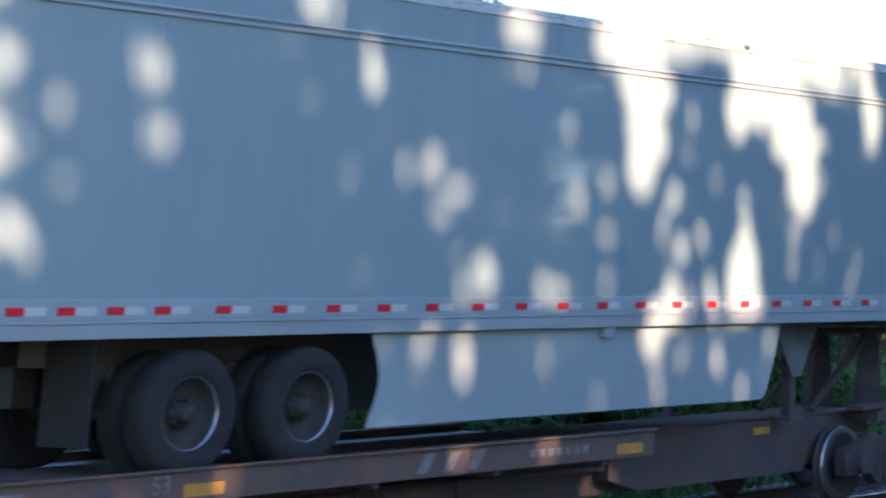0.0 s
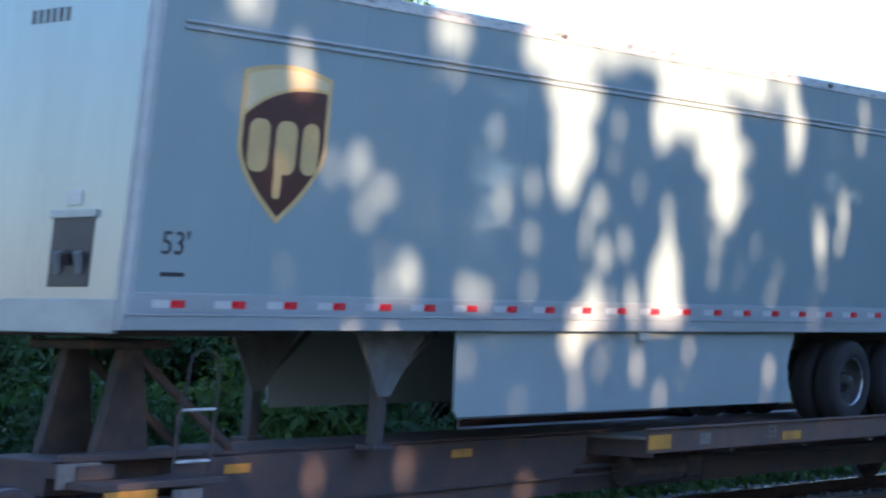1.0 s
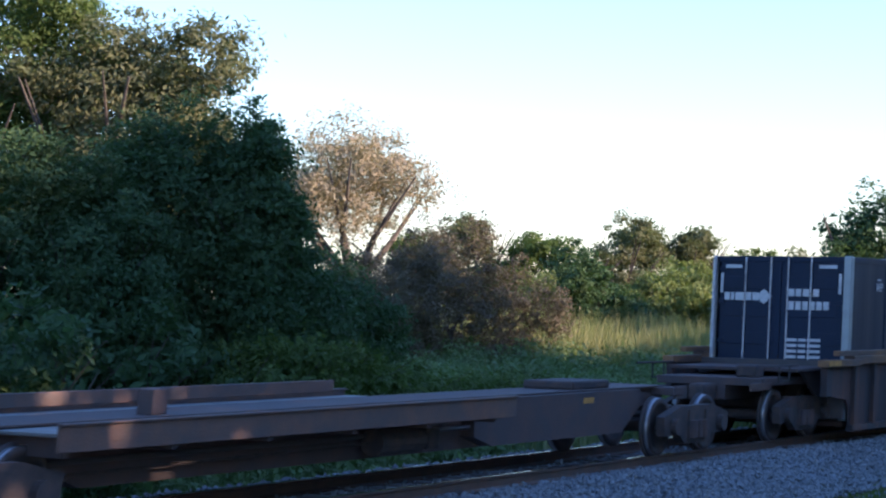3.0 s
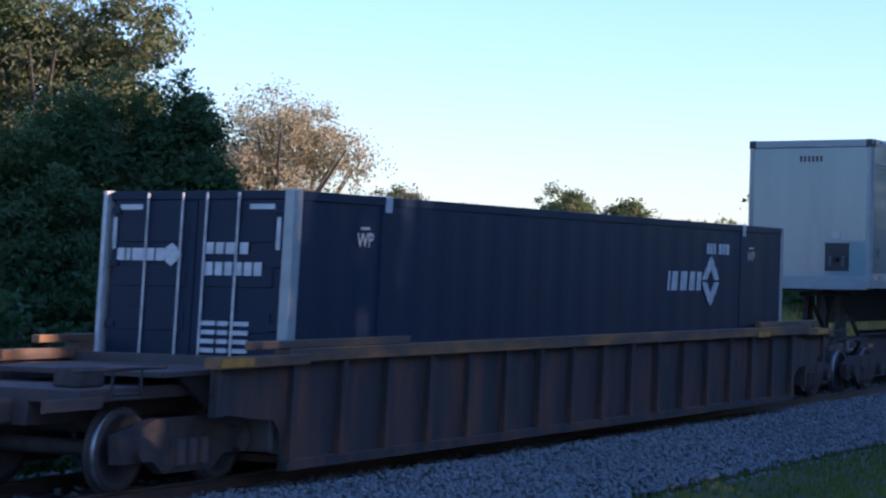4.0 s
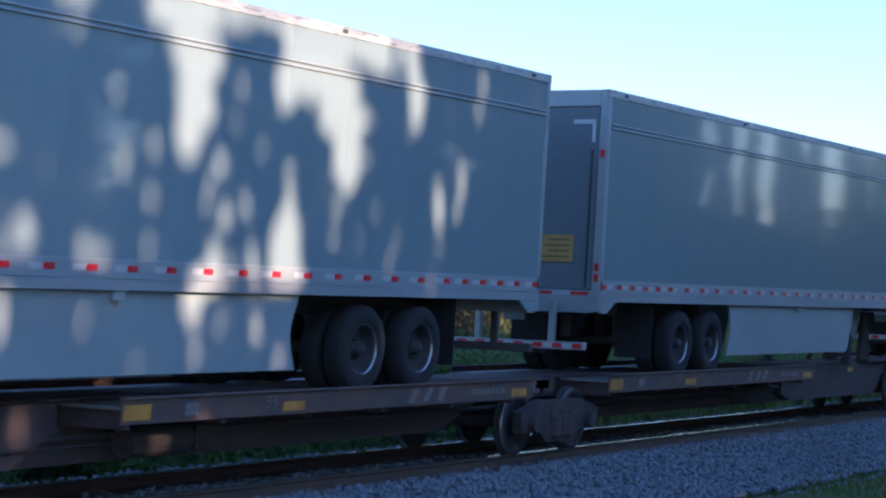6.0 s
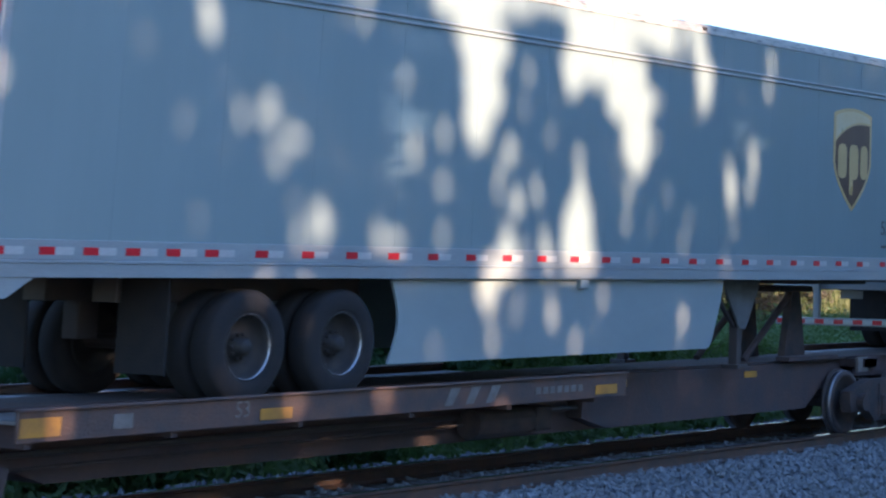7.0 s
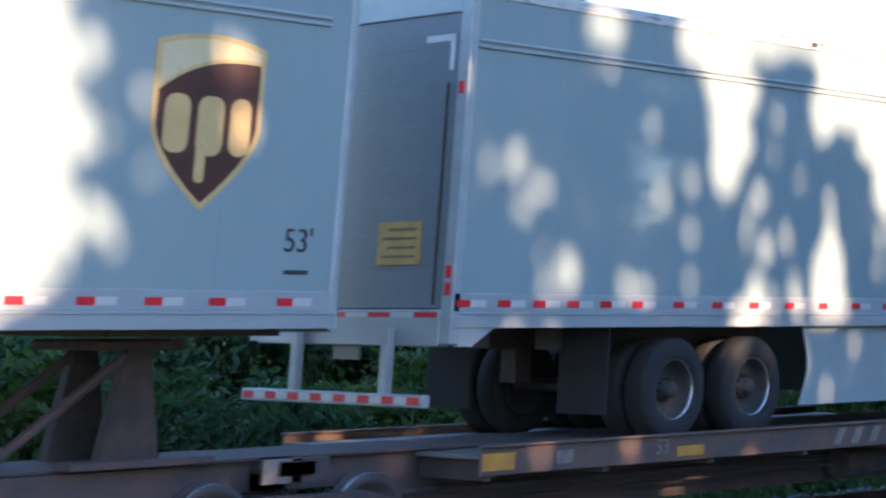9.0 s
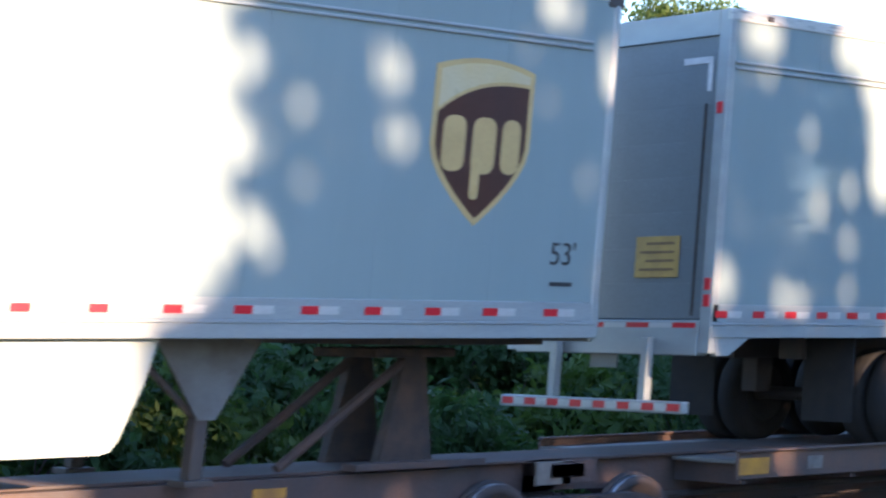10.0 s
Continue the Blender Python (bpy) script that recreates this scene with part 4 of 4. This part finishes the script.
def blade_cloud(centres, tall, wide, seed=1):
    g = np.random.default_rng(seed)
    n = len(centres)
    a = g.uniform(0, 2 * math.pi, n)
    side = np.stack([np.cos(a), np.sin(a), np.zeros(n)], 1)
    lean = g.normal(size=(n, 3)) * np.array([0.22, 0.22, 0])
    h = (tall * g.uniform(0.55, 1.2, n))[:, None]
    w = (wide * g.uniform(0.6, 1.3, n))[:, None]
    up = np.array([0, 0, 1.0])
    p = np.stack([centres - side * w, centres + side * w, centres + (up + lean) * h], 1).reshape(-1, 3)
    return p, np.arange(3 * n).reshape(-1, 3)


def limb_mesh(base, tall, spread, r, seed, n=7):
    g = random.Random(seed)
    bm = bmesh.new()
    x, y, z = base
    fork = Vector((x + g.uniform(-0.2, 0.2), y, z + tall * 0.4))
    rod((x, y, z - 0.3), fork, r, 10, bm, r * 0.75)
    for i in range(n):
        a = 2 * math.pi * i / n + g.uniform(-0.4, 0.4)
        start = Vector((x, y, z)).lerp(fork, g.uniform(0.6, 1.0))
        mid = start + Vector((math.cos(a) * spread * 0.4, math.sin(a) * spread * 0.4, tall * 0.2))
        end = mid + Vector((math.cos(a + 0.4) * spread * 0.45, math.sin(a + 0.4) * spread * 0.45, tall * g.uniform(0.12, 0.32)))
        rod(start, mid, r * 0.45, 7, bm, r * 0.3)
        rod(mid, end, r * 0.3, 6, bm, r * 0.08)
        rod(mid, mid + (end - mid) * 0.8 + Vector((g.uniform(-0.8, 0.8), g.uniform(-0.8, 0.8), 0.5)), r * 0.2, 5, bm, r * 0.05)
    return bm


def tree(x, y, tall, spread, mat, leaf, count, label, low=0.35, seed=1, lobes=9, name="tree", category="tree", shell=0.5, group="trees beyond the track"):
    g = random.Random(seed)
    z = height(x, y)
    t = root(name)
    t.location = (x, y, z)
    part("trunk", limb_mesh((0, 0, 0), tall * 0.95, spread, 0.035 * tall, seed), BARK, t, "grey-brown branching trunk")
    parts = [(0, 0, tall * (0.5 + low / 2), spread * 0.6, spread * 0.6, tall * (1 - low) * 0.42)]
    for i in range(lobes):
        a = 2 * math.pi * i / lobes + g.uniform(-0.4, 0.4)
        k = g.uniform(0.35, 0.75)
        zz = tall * g.uniform(low + 0.1, 0.88)
        rr = spread * g.uniform(0.26, 0.44)
        parts.append((math.cos(a) * spread * k, math.sin(a) * spread * k, zz, rr, rr, min(rr * g.uniform(0.6, 0.9), tall - zz)))
    q, f = leaf_cloud(parts, count, leaf, shell, seed=seed, clump=0.05 * spread + 0.06)
    q[:, 2] = np.maximum(q[:, 2], 0.05)
    stuff_mesh("crown", q, f, mat, "", "", t)
    tagged(t, label, category, group)
    return t


def shrub(x, y, tall, spread, mat, leaf, count, label, seed=1, name="shrub", group="bushes beyond the track"):
    g = random.Random(seed)
    z = height(x, y)
    t = root(name)
    t.location = (x, y, z)
    tall /= 0.86
    part("stem", limb_mesh((0, 0, 0), tall * 0.8, spread * 0.8, 0.05, seed, 6), BARK, t)["kind"] = "stuff"
    parts = [(0, 0, tall * 0.4, spread * 0.75, spread * 0.75, tall * 0.42)]
    for i in range(8):
        a = g.uniform(0, 6.28)
        k = g.uniform(0.3, 0.85)
        zz = tall * g.uniform(0.2, 0.8) * (1.1 - 0.4 * k)
        rr = spread * g.uniform(0.25, 0.45)
        parts.append((math.cos(a) * spread * k, math.sin(a) * spread * k, zz, rr, rr, min(rr, tall * 0.35)))
    q, f = leaf_cloud(parts, count, leaf, 0.6, seed=seed, clump=0.05 * spread + 0.07)
    q[:, 2] = np.maximum(q[:, 2], 0.03)
    stuff_mesh("foliage", q, f, mat, "", "", t)
    tagged(t, label, "shrub", group)
    return t


def spot(bearing, reach):
    return reach * math.sin(radians(bearing)), reach * math.cos(radians(bearing))


def top_at(elevation, reach, x, y):
    return 2.215 + reach * math.tan(radians(elevation)) - height(x, y)


# tall trees with sunlit olive crowns behind the vines
for i, (b, r, e, w, m) in enumerate(((50.7, 50, 8.3, 3.0, OLIVE_LEAF), (47.6, 52, 9.2, 3.4, LEAF), (43.5, 50, 8.6, 3.4, OLIVE_LEAF), (39.0, 52, 7.6, 3.4, LEAF), (52.7, 54, 6.6, 1.7, OLIVE_LEAF), (34.5, 50, 7.0, 3.2, LEAF))):
    x, y = spot(b, r)
    near = b > 47
    tree(x, y, top_at(e, r, x, y), w, m, 0.07 if near else 0.11, 55000 if near else 14000, "tall tree with sunlit olive-green crown behind dark vines", 0.25, 20 + i, 12)
# dark vine-grown mass
for i, (b, r, e, w) in enumerate(((54.1, 38, 5.9, 1.25), (52.9, 38.5, 5.8, 1.5), (54.7, 37.6, 5.2, 0.8), (55.0, 38, 4.0, 0.9), (51.6, 38, 5.2, 1.7), (50.0, 37, 4.4, 2.0), (47.5, 37, 4.6, 2.0), (45.0, 36, 3.9, 2.1), (42.0, 35, 3.6, 2.2), (55.4, 39, 2.7, 1.4), (56.6, 41, 1.5, 1.4), (38.5, 34, 3.4, 2.4), (35.0, 33, 3.2, 2.4))):
    x, y = spot(b, r)
    seen = b > 46
    shrub(x, y, top_at(e, r, x, y), w, DARK_LEAF, 0.055 if seen else 0.09, 40000 if seen else 12000, "dark green vine-covered thicket beside the track", 40 + i, "vine_thicket")
# lower bushes right behind the track
for i in (0, 1, 2, 3, 4, 5, 6, 8, 9, 10, 11, 12):
    x = 6 + i * 1.75 if i < 10 else 24 + (i - 10) * 4.0
    shrub(x, 19.0 + (i % 3) * 0.7 if i < 10 else 22.0, 2.3 + 0.5 * (i % 2), 1.7, DARK_LEAF if i % 4 else LEAF, 0.09, 7000, "green bush on the far side of the track", 60 + i)
for i, (b, r, h, w) in enumerate(((56.8, 38, 1.9, 1.6), (58.4, 40, 1.5, 1.5), (60.0, 41, 1.3, 1.5), (61.8, 43, 1.1, 1.4), (55.2, 36, 2.2, 1.6))):
    x, y = spot(b, r)
    shrub(x, y, h, w, LEAF, 0.06, 14000, "low green bush in shade beyond the track", 75 + i)
# sunlit bushes beyond the train's shadow
for i, (x, y, h) in enumerate(((28.4, 31, 2.6), (31.0, 33, 2.9), (26.4, 31.5, 2.4), (33.5, 32, 2.2))):
    shrub(x, y, h, 1.5, LIME_LEAF, 0.06, 9000, "sunlit yellow-green bush beyond the track", 360 + i)
# thin tan tree
x, y = spot(57.25, 64)
tree(x, y, top_at(5.45, 64, x, y), 3.1, TAN_LEAF, 0.058, 27000, "thin-leaved tan tree in full sun", 0.42, 81, 14, shell=0.3)
# dry brown thicket
for i, (b, r, e, w) in enumerate(((58.5, 54, 2.3, 1.7), (60.1, 56, 2.2, 1.7), (61.5, 58, 1.4, 1.6), (57.3, 52, 1.7, 1.4), (59.3, 58, 2.5, 1.5))):
    x, y = spot(b, r)
    shrub(x, y, top_at(e, r, x, y), w, TWIG_LEAF, 0.05, 11000, "brown leafless thicket in shade", 90 + i, "thicket")
# far line of trees
for i, (b, r, e, w, m) in enumerate(((60.6, 92, 2.5, 2.0, OLIVE_LEAF), (62.0, 90, 2.1, 1.9, LEAF), (63.3, 80, 1.9, 1.6, DARK_LEAF), (64.8, 92, 2.65, 2.3, OLIVE_LEAF), (66.5, 94, 2.15, 2.0, OLIVE_LEAF), (68.0, 96, 1.7, 2.0, LEAF), (69.2, 98, 1.75, 1.8, OLIVE_LEAF), (71.3, 66, 3.9, 2.1, DARK_LEAF), (73.4, 70, 4.2, 2.4, OLIVE_LEAF), (75.5, 72, 4.4, 2.6, LEAF), (78.0, 80, 4.3, 3.2, LEAF), (59.3, 96, 2.2, 2.0, LEAF))):
    x, y = spot(b, r)
    tree(x, y, top_at(e, r, x, y), w, m, 0.09, 15000, "distant round-crowned tree behind the field", 0.15, 110 + i, 9)
for i, (b, r, e, w, m) in enumerate(((62.8, 76, 1.0, 1.6, LIME_LEAF), (64.6, 74, 0.7, 1.5, DARK_LEAF), (65.7, 76, 1.2, 1.6, LIME_LEAF), (67.0, 77, 1.3, 1.9, LIME_LEAF), (68.4, 78, 1.1, 2.0, LIME_LEAF), (69.8, 80, 1.0, 2.0, LEAF), (71.6, 82, 0.9, 2.2, LIME_LEAF), (73.6, 84, 1.0, 2.4, LEAF), (63.7, 72, 1.5, 1.2, DARK_LEAF), (66.2, 80, 1.5, 1.8, LIME_LEAF))):
    x, y = spot(b, r)
    shrub(x, y, top_at(e, r, x, y), w, m, 0.08, 13000, "sunlit yellow-green bush at the field's edge", 140 + i)

# fields of grass
g = np.random.default_rng(3)
n = 90000
bb, rr = np.radians(g.uniform(56, 76, n)), g.uniform(36, 74, n)
c = np.stack([rr * np.sin(bb), rr * np.cos(bb), np.zeros(n)], 1)
c = c[(c[:, 1] > 16.8) & ((rr > 58) | (g.random(n) < 0.16))]
c[:, 2] = [height(a, b) for a, b in c[:, :2]]
far = np.hypot(c[:, 0], c[:, 1])
p, f = blade_cloud(c, 0.9 + 0.85 * (far > 58) + 0.3 * np.sin(c[:, 0] * 0.9) * np.sin(c[:, 1] * 1.1), 0.03, 4)
stuff_mesh("tall_grass", p, f, DRY_GRASS, "tall green and straw-coloured grass in a field", "grass")
n = 640
bb, rr = np.radians(g.uniform(56.5, 73, n)), g.uniform(37, 58, n)
lobes = []
for b, r, u in zip(bb, rr, g.uniform(0.3, 0.85, n)):
    x, y = r * math.sin(b), r * math.cos(b)
    u *= 0.6 + 0.7 * (r - 38) / 20
    if y > 18.5:
        lobes.append((x, y, height(x, y) + u * 0.7, 0.6 + 0.3 * u, 0.6 + 0.3 * u, u * 0.8))
for _k in range(150):
    x, y, u = g.uniform(16, 46), g.uniform(17.3, 19.2), g.uniform(0.3, 0.65)
    lobes.append((x, y, height(x, y) + u * 0.6, 0.7, 0.6, u))
q, f = leaf_cloud(lobes, 240000, 0.07, 0.4, None, 77)
stuff_mesh("herbs", q, f, HERB, "leafy green weeds among the field's grass", "weeds")
n = 16000
c = np.stack([g.uniform(36, 66, n), 18.0 + 3.2 * g.random(n) ** 1.2, np.zeros(n)], 1)
c[:, 2] = [height(a, b) for a, b in c[:, :2]]
p, f = blade_cloud(c, 0.6 + 0.3 * np.sin(c[:, 0] * 1.3), 0.02, 5)
stuff_mesh("weeds", p, f, GRASS, "green weeds along the far side of the track", "grass")
n = 26000
c = np.stack([g.uniform(18, 60, n), 10.45 - 4.0 * g.random(n) ** 1.3 + 0.15 * g.normal(size=n), np.zeros(n)], 1)
c[:, 2] = [height(a, b) for a, b in c[:, :2]]
p, f = blade_cloud(c, np.full(len(c), 0.1), 0.012, 6)
stuff_mesh("mown_grass", p, f, GRASS, "short green grass beside the ballast", "grass")

# ---- unseen trees behind the camera, leaves cut away where sun spots must land ----
# cuts are placed to fit the light spots in the camera's view
AWAY = 36.0
DISC = AWAY * math.tan(sun.data.angle / 2)   # radius of the sun's image that a small gap throws on the train
# wide crown cuts for wanted light: along the track, height, half width, half height
LIGHT_CUTS = [
    (16.8, 4.86, 0.78, 0.2), (17.6, 4.95, 0.4, 0.14), (18.45, 4.98, 0.5, 0.1), (19.3, 4.86, 0.8, 0.25), (20.65, 4.88, 0.78, 0.23),
    (17.0, 4.42, 0.46, 0.24), (16.97, 4.0, 0.28, 0.3), (16.86, 3.62, 0.2, 0.2),
    (18.6, 4.3, 0.2, 0.22), (19.3, 4.42, 0.8, 0.22), (19.72, 4.06, 0.46, 0.24), (19.85, 3.62, 0.26, 0.34), (21.32, 4.42, 0.16, 0.28),
    (12.4, 4.82, 0.24, 0.12), (15.05, 4.86, 0.24, 0.1), (18.66, 2.62, 0.24, 0.34), (18.5, 2.25, 0.5, 0.1), (17.25, 2.22, 0.3, 0.1),
]
# small cuts for wanted sun spots: where each lands, how much disc shows
SPOT_CUTS = [
    (10.53, 4.15, 1.1), (10.58, 3.65, 1.0), (9.62, 3.8, 0.2), (9.66, 3.25, 0.15), (9.35, 2.75, 0.4), (9.7, 2.55, 0.3),
    (12.27, 4.05, 0.3), (13.0, 4.26, 0.6), (12.93, 4.5, 0.35), (12.03, 4.48, 0.25), (12.73, 3.42, 0.35),
    (13.75, 3.55, 0.55), (13.4, 3.5, 0.25), (14.03, 3.31, 0.35), (13.84, 3.14, 0.4), (14.43, 2.56, 1.0),
    (14.14, 2.45, 0.3), (15.48, 2.42, 0.4), (15.28, 2.46, 0.35), (15.84, 3.32, 0.5), (16.28, 3.48, 0.35), (16.29, 2.99, 0.35),
    (15.7, 3.97, 0.22), (15.11, 4.5, 0.22), (13.67, 2.0, 0.45), (14.2, 1.92, 0.45), (14.2, 1.72, 0.4), (15.42, 1.81, 0.32), (13.2, 3.2, 0.15),
]
SPOT_CUTS += [
    (17.42, 3.38, 0.55), (17.72, 3.87, 0.4), (17.14, 3.0, 0.35), (17.2, 3.2, 0.35), (17.5, 2.85, 0.55), (17.9, 3.0, 0.35),
    (18.05, 2.45, 0.7), (18.12, 2.65, 0.5), (17.35, 2.48, 0.6), (18.68, 3.36, 0.35), (18.7, 3.08, 0.5), (17.62, 2.36, 0.4),
    (16.25, 2.5, 0.22), (17.12, 1.92, 0.6), (17.0, 1.98, 0.5), (17.6, 1.8, 0.55), (17.1, 1.74, 0.4), (18.3, 1.87, 0.65),
    (18.27, 1.7, 0.6), (19.2, 1.88, 0.4), (17.17, 1.46, 0.3), (16.67, 1.43, 0.3), (18.68, 1.4, 0.45), (19.1, 1.6, 0.28), (16.2, 1.38, 0.25),
    (17.75, 4.2, 0.3), (18.15, 3.6, 0.2),
]
SPOT_CUTS += [
    (21.93, 3.2, 0.75), (21.95, 2.98, 0.45), (21.9, 3.42, 0.4), (22.5, 3.42, 0.55), (22.5, 3.66, 0.4), (22.4, 3.15, 0.35),
    (23.0, 4.74, 0.45), (22.9, 4.42, 0.35), (21.24, 4.08, 0.4), (20.95, 2.75, 0.25), (19.66, 3.05, 0.4), (20.55, 3.05, 0.32),
    (19.6, 2.7, 0.28), (20.6, 3.35, 0.22), (21.05, 1.48, 0.4), (20.9, 1.32, 0.35), (20.9, 1.64, 0.35), (22.0, 2.7, 0.22),
    (21.9, 0.92, 0.8), (14.05, 0.98, 0.45), (20.1, 0.52, 0.45), (11.23, 0.94, 0.7), (15.35, 1.0, 0.8), (17.2, 0.69, 0.4),
    (20.19, 0.68, 0.7), (20.19, 0.86, 0.6), (14.17, 0.4, 0.6), (15.25, 0.48, 0.5), (15.2, 0.3, 0.4), (12.9, 0.9, 0.2),
]
# random pinholes cut as well, for faint light spots everywhere
_r = random.Random(5)
SPOT_CUTS += [(_r.uniform(9.6, 22.5), 5.1 - 4.4 * _r.random() ** 1.4, _r.uniform(0.06, 0.16)) for _k in range(60)]


def sunward(c):
    """Where the sun's ray past each leaf lands on the plane of the train's near side."""
    s = np.array(SUN)
    k = (c[:, 1] - NEAR) / s[1]
    return c[:, 0] - s[0] * k, c[:, 2] - s[2] * k


def row_end(px, pz):
    """Cuts the row's leaves off along the wanted edge of full sun."""
    low = np.clip((2.55 - pz) / 0.4, 0, 1)
    return px > 9.14 + 0.2 * np.cos(10.3 * (pz - 3.51)) * (1 - low) - 0.85 * low


# drops every leaf inside a wanted patch of light
def fine_leaves(c):
    px, pz = sunward(c)
    ok = (px > 7.5) & (px < 24.2) & (pz > -0.2) & (pz < 5.35) & row_end(px, pz)
    ragged = np.sin(7.1 * px + 1.3 * np.sin(5.1 * pz)) * np.sin(6.3 * pz + 1.7 * np.sin(4.9 * px))
    for gx, gz, rx, rz in LIGHT_CUTS:
        ok &= ((px - gx) / (rx + 0.07)) ** 2 + ((pz - gz) / (rz + 0.07)) ** 2 > 1 + 0.3 * ragged
    for gx, gz, share in SPOT_CUTS:
        r = 0.86 * DISC * math.sqrt(share) + 0.025
        ok &= ((px - gx) / r) ** 2 + ((pz - gz) / (1.1 * r)) ** 2 > 1
    return ok


def broad_leaves(c):
    px, pz = sunward(c)
    seen = (px > 7.3) & (px < 24.0) & (pz > -0.1) & (pz < 5.2)
    return ~seen & row_end(px, pz)


for i in range(11):
    t = root("row_tree")
    bx = 11.4 + i * 4.2
    by = NEAR + SUN.y * AWAY + (i % 2) * 1.5
    # first trunk shifted so its shadow stays off the sunlit end
    part("trunk", limb_mesh((bx + (0 if i else 5.2), by, height(bx, by)), 21.0, 3.0 if i else 1.6, 0.36, 200 + i, 11), BARK, t, "grey-brown branching trunk")
    high = 22.5 - 1.5 * (i % 2) - (2.0 if 6 < i < 9 else 0)
    lobes = [(bx + 1.5 * math.sin(2.4 * k + i), by + 0.4 * math.cos(1.7 * k), 2.0 + (high - 4.0) * k / 13, 2.7, 1.3, 2.2) for k in range(14)]
    q, f = leaf_cloud(lobes, 32000, 0.205, 0.1, broad_leaves, 210 + i)
    if i < 6:
        # smaller leaves where the cut-out light pattern falls on the train
        q2, f2 = leaf_cloud(lobes, 150000, 0.095, 0.1, fine_leaves, 240 + i)
        q, f = np.concatenate([q, q2]), np.concatenate([f, f2 + len(q)])
    stuff_mesh("crown", q, f, LEAF, "", "", t)
    tagged(t, "broad leafy tree of the unseen row that blocks sun and sky", "tree", "row of trees shading the train")
# unseen trees added: heights set the field's shade, crowns darken panel reflections
for i in range(9):
    bx = 57 + i * 6.6
    tree(bx, -24 + (i % 2) * 3, (19.8, 18.4, 17.5, 17.5)[i] if i < 4 else 18.0, 5.2, LEAF, 0.26, 15000, "broad leafy tree of the unseen row that blocks sun and sky", 0.02, 230 + i, 9, "row_tree", group="row of trees shading the train")


# unseen bushes, added to keep low sky out of the panels' reflections
for i in range(9):
    shrub(60 + i * 6.4, -19.5 + 0.8 * math.sin(2.7 * i), 6.2 + 0.6 * math.sin(1.9 * i), 3.8, LEAF, 0.24, 6000, "unseen bush added to keep low sky out of the panel reflections", 340 + i, group="bushes under the row of trees")
# unseen hedge, added behind the row to block sky reflected in the panels
for i in range(11):
    shrub(-4 + i * 7.0, -33 + 1.5 * math.sin(2.1 * i), 9.0 + 0.8 * math.sin(1.3 * i), 4.2, LEAF, 0.3, 5000, "unseen tall bush added to block sky reflected in the panels", 320 + i, group="bushes under the row of trees")


def slender_tree(x, y, tall, wide, seed):
    """A narrow tree whose crown thins to a point."""
    g = random.Random(seed)
    t = root("row_tree")
    t.location = (x, y, height(x, y))
    part("trunk", rod((0, 0, -0.3), (0, 0, tall * 0.95), 0.16, 8, None, 0.03), BARK, t, "straight slender trunk")
    lobes = []
    for k in range(12):
        u = k / 11
        w = wide * (1.05 - u) ** 0.8 + 0.12
        lobes.append((g.uniform(-0.25, 0.25), g.uniform(-0.25, 0.25), tall * (0.1 + 0.88 * u), w * g.uniform(0.75, 1.2), w, tall * 0.07))
    q, f = leaf_cloud(lobes, 3800, 0.17, 0.15, seed=seed)
    stuff_mesh("crown", q, f, LEAF, "", "", t)
    tagged(t, "unseen slender tree, spaced so sky streaks reflect in the panels", "tree", "row of trees shading the train")


# the row's far end: unseen trees and bushes, spaced to reflect sky streaks
_r = random.Random(12)
for i in range(23):
    bx = 114 + i * 2.35 + _r.uniform(-0.4, 0.4)
    slender_tree(bx, -23 + _r.uniform(-1.2, 1.2), _r.uniform(13.5, 19.0), _r.uniform(0.6, 1.05), 260 + i)
for i in range(9):
    shrub(115 + i * 5.9, -24.5, _r.uniform(7.0, 8.6), 3.6, LEAF, 0.22, 7000, "unseen tall bush, added as the foot of the reflected sky streaks", 290 + i, group="bushes under the row of trees")
# more unseen trees, added so no open sky reflects past the streaks
for i in range(9):
    bx = 171 + i * 8
    tree(bx, -24 + (i % 2) * 3, 17.0, 4.6, LEAF, 0.3, 6000, "broad leafy tree of the unseen row that blocks sun and sky", 0.02, 300 + i, 9, "row_tree", group="row of trees shading the train")


# ---- what moves ----
SPEED, GAIN = 15.944, 0.014


def travelled(t):
    return SPEED * t + GAIN * t * t


def motions():
    for thing, x, y in MOVING:
        walk(thing, [(t, pose(x - travelled(t), y, 0)) for t in range(11)])
    steps = [i / FPS for i in range(10 * FPS + 1)]
    turns = [(t, Matrix.Rotation(-travelled(t) / 0.42, 4, "Y")) for t in steps]
    for ws in WHEELSETS:
        at = Matrix.Translation(ws.location)
        walk(ws, [(t, at @ r) for t, r in turns])


motions()
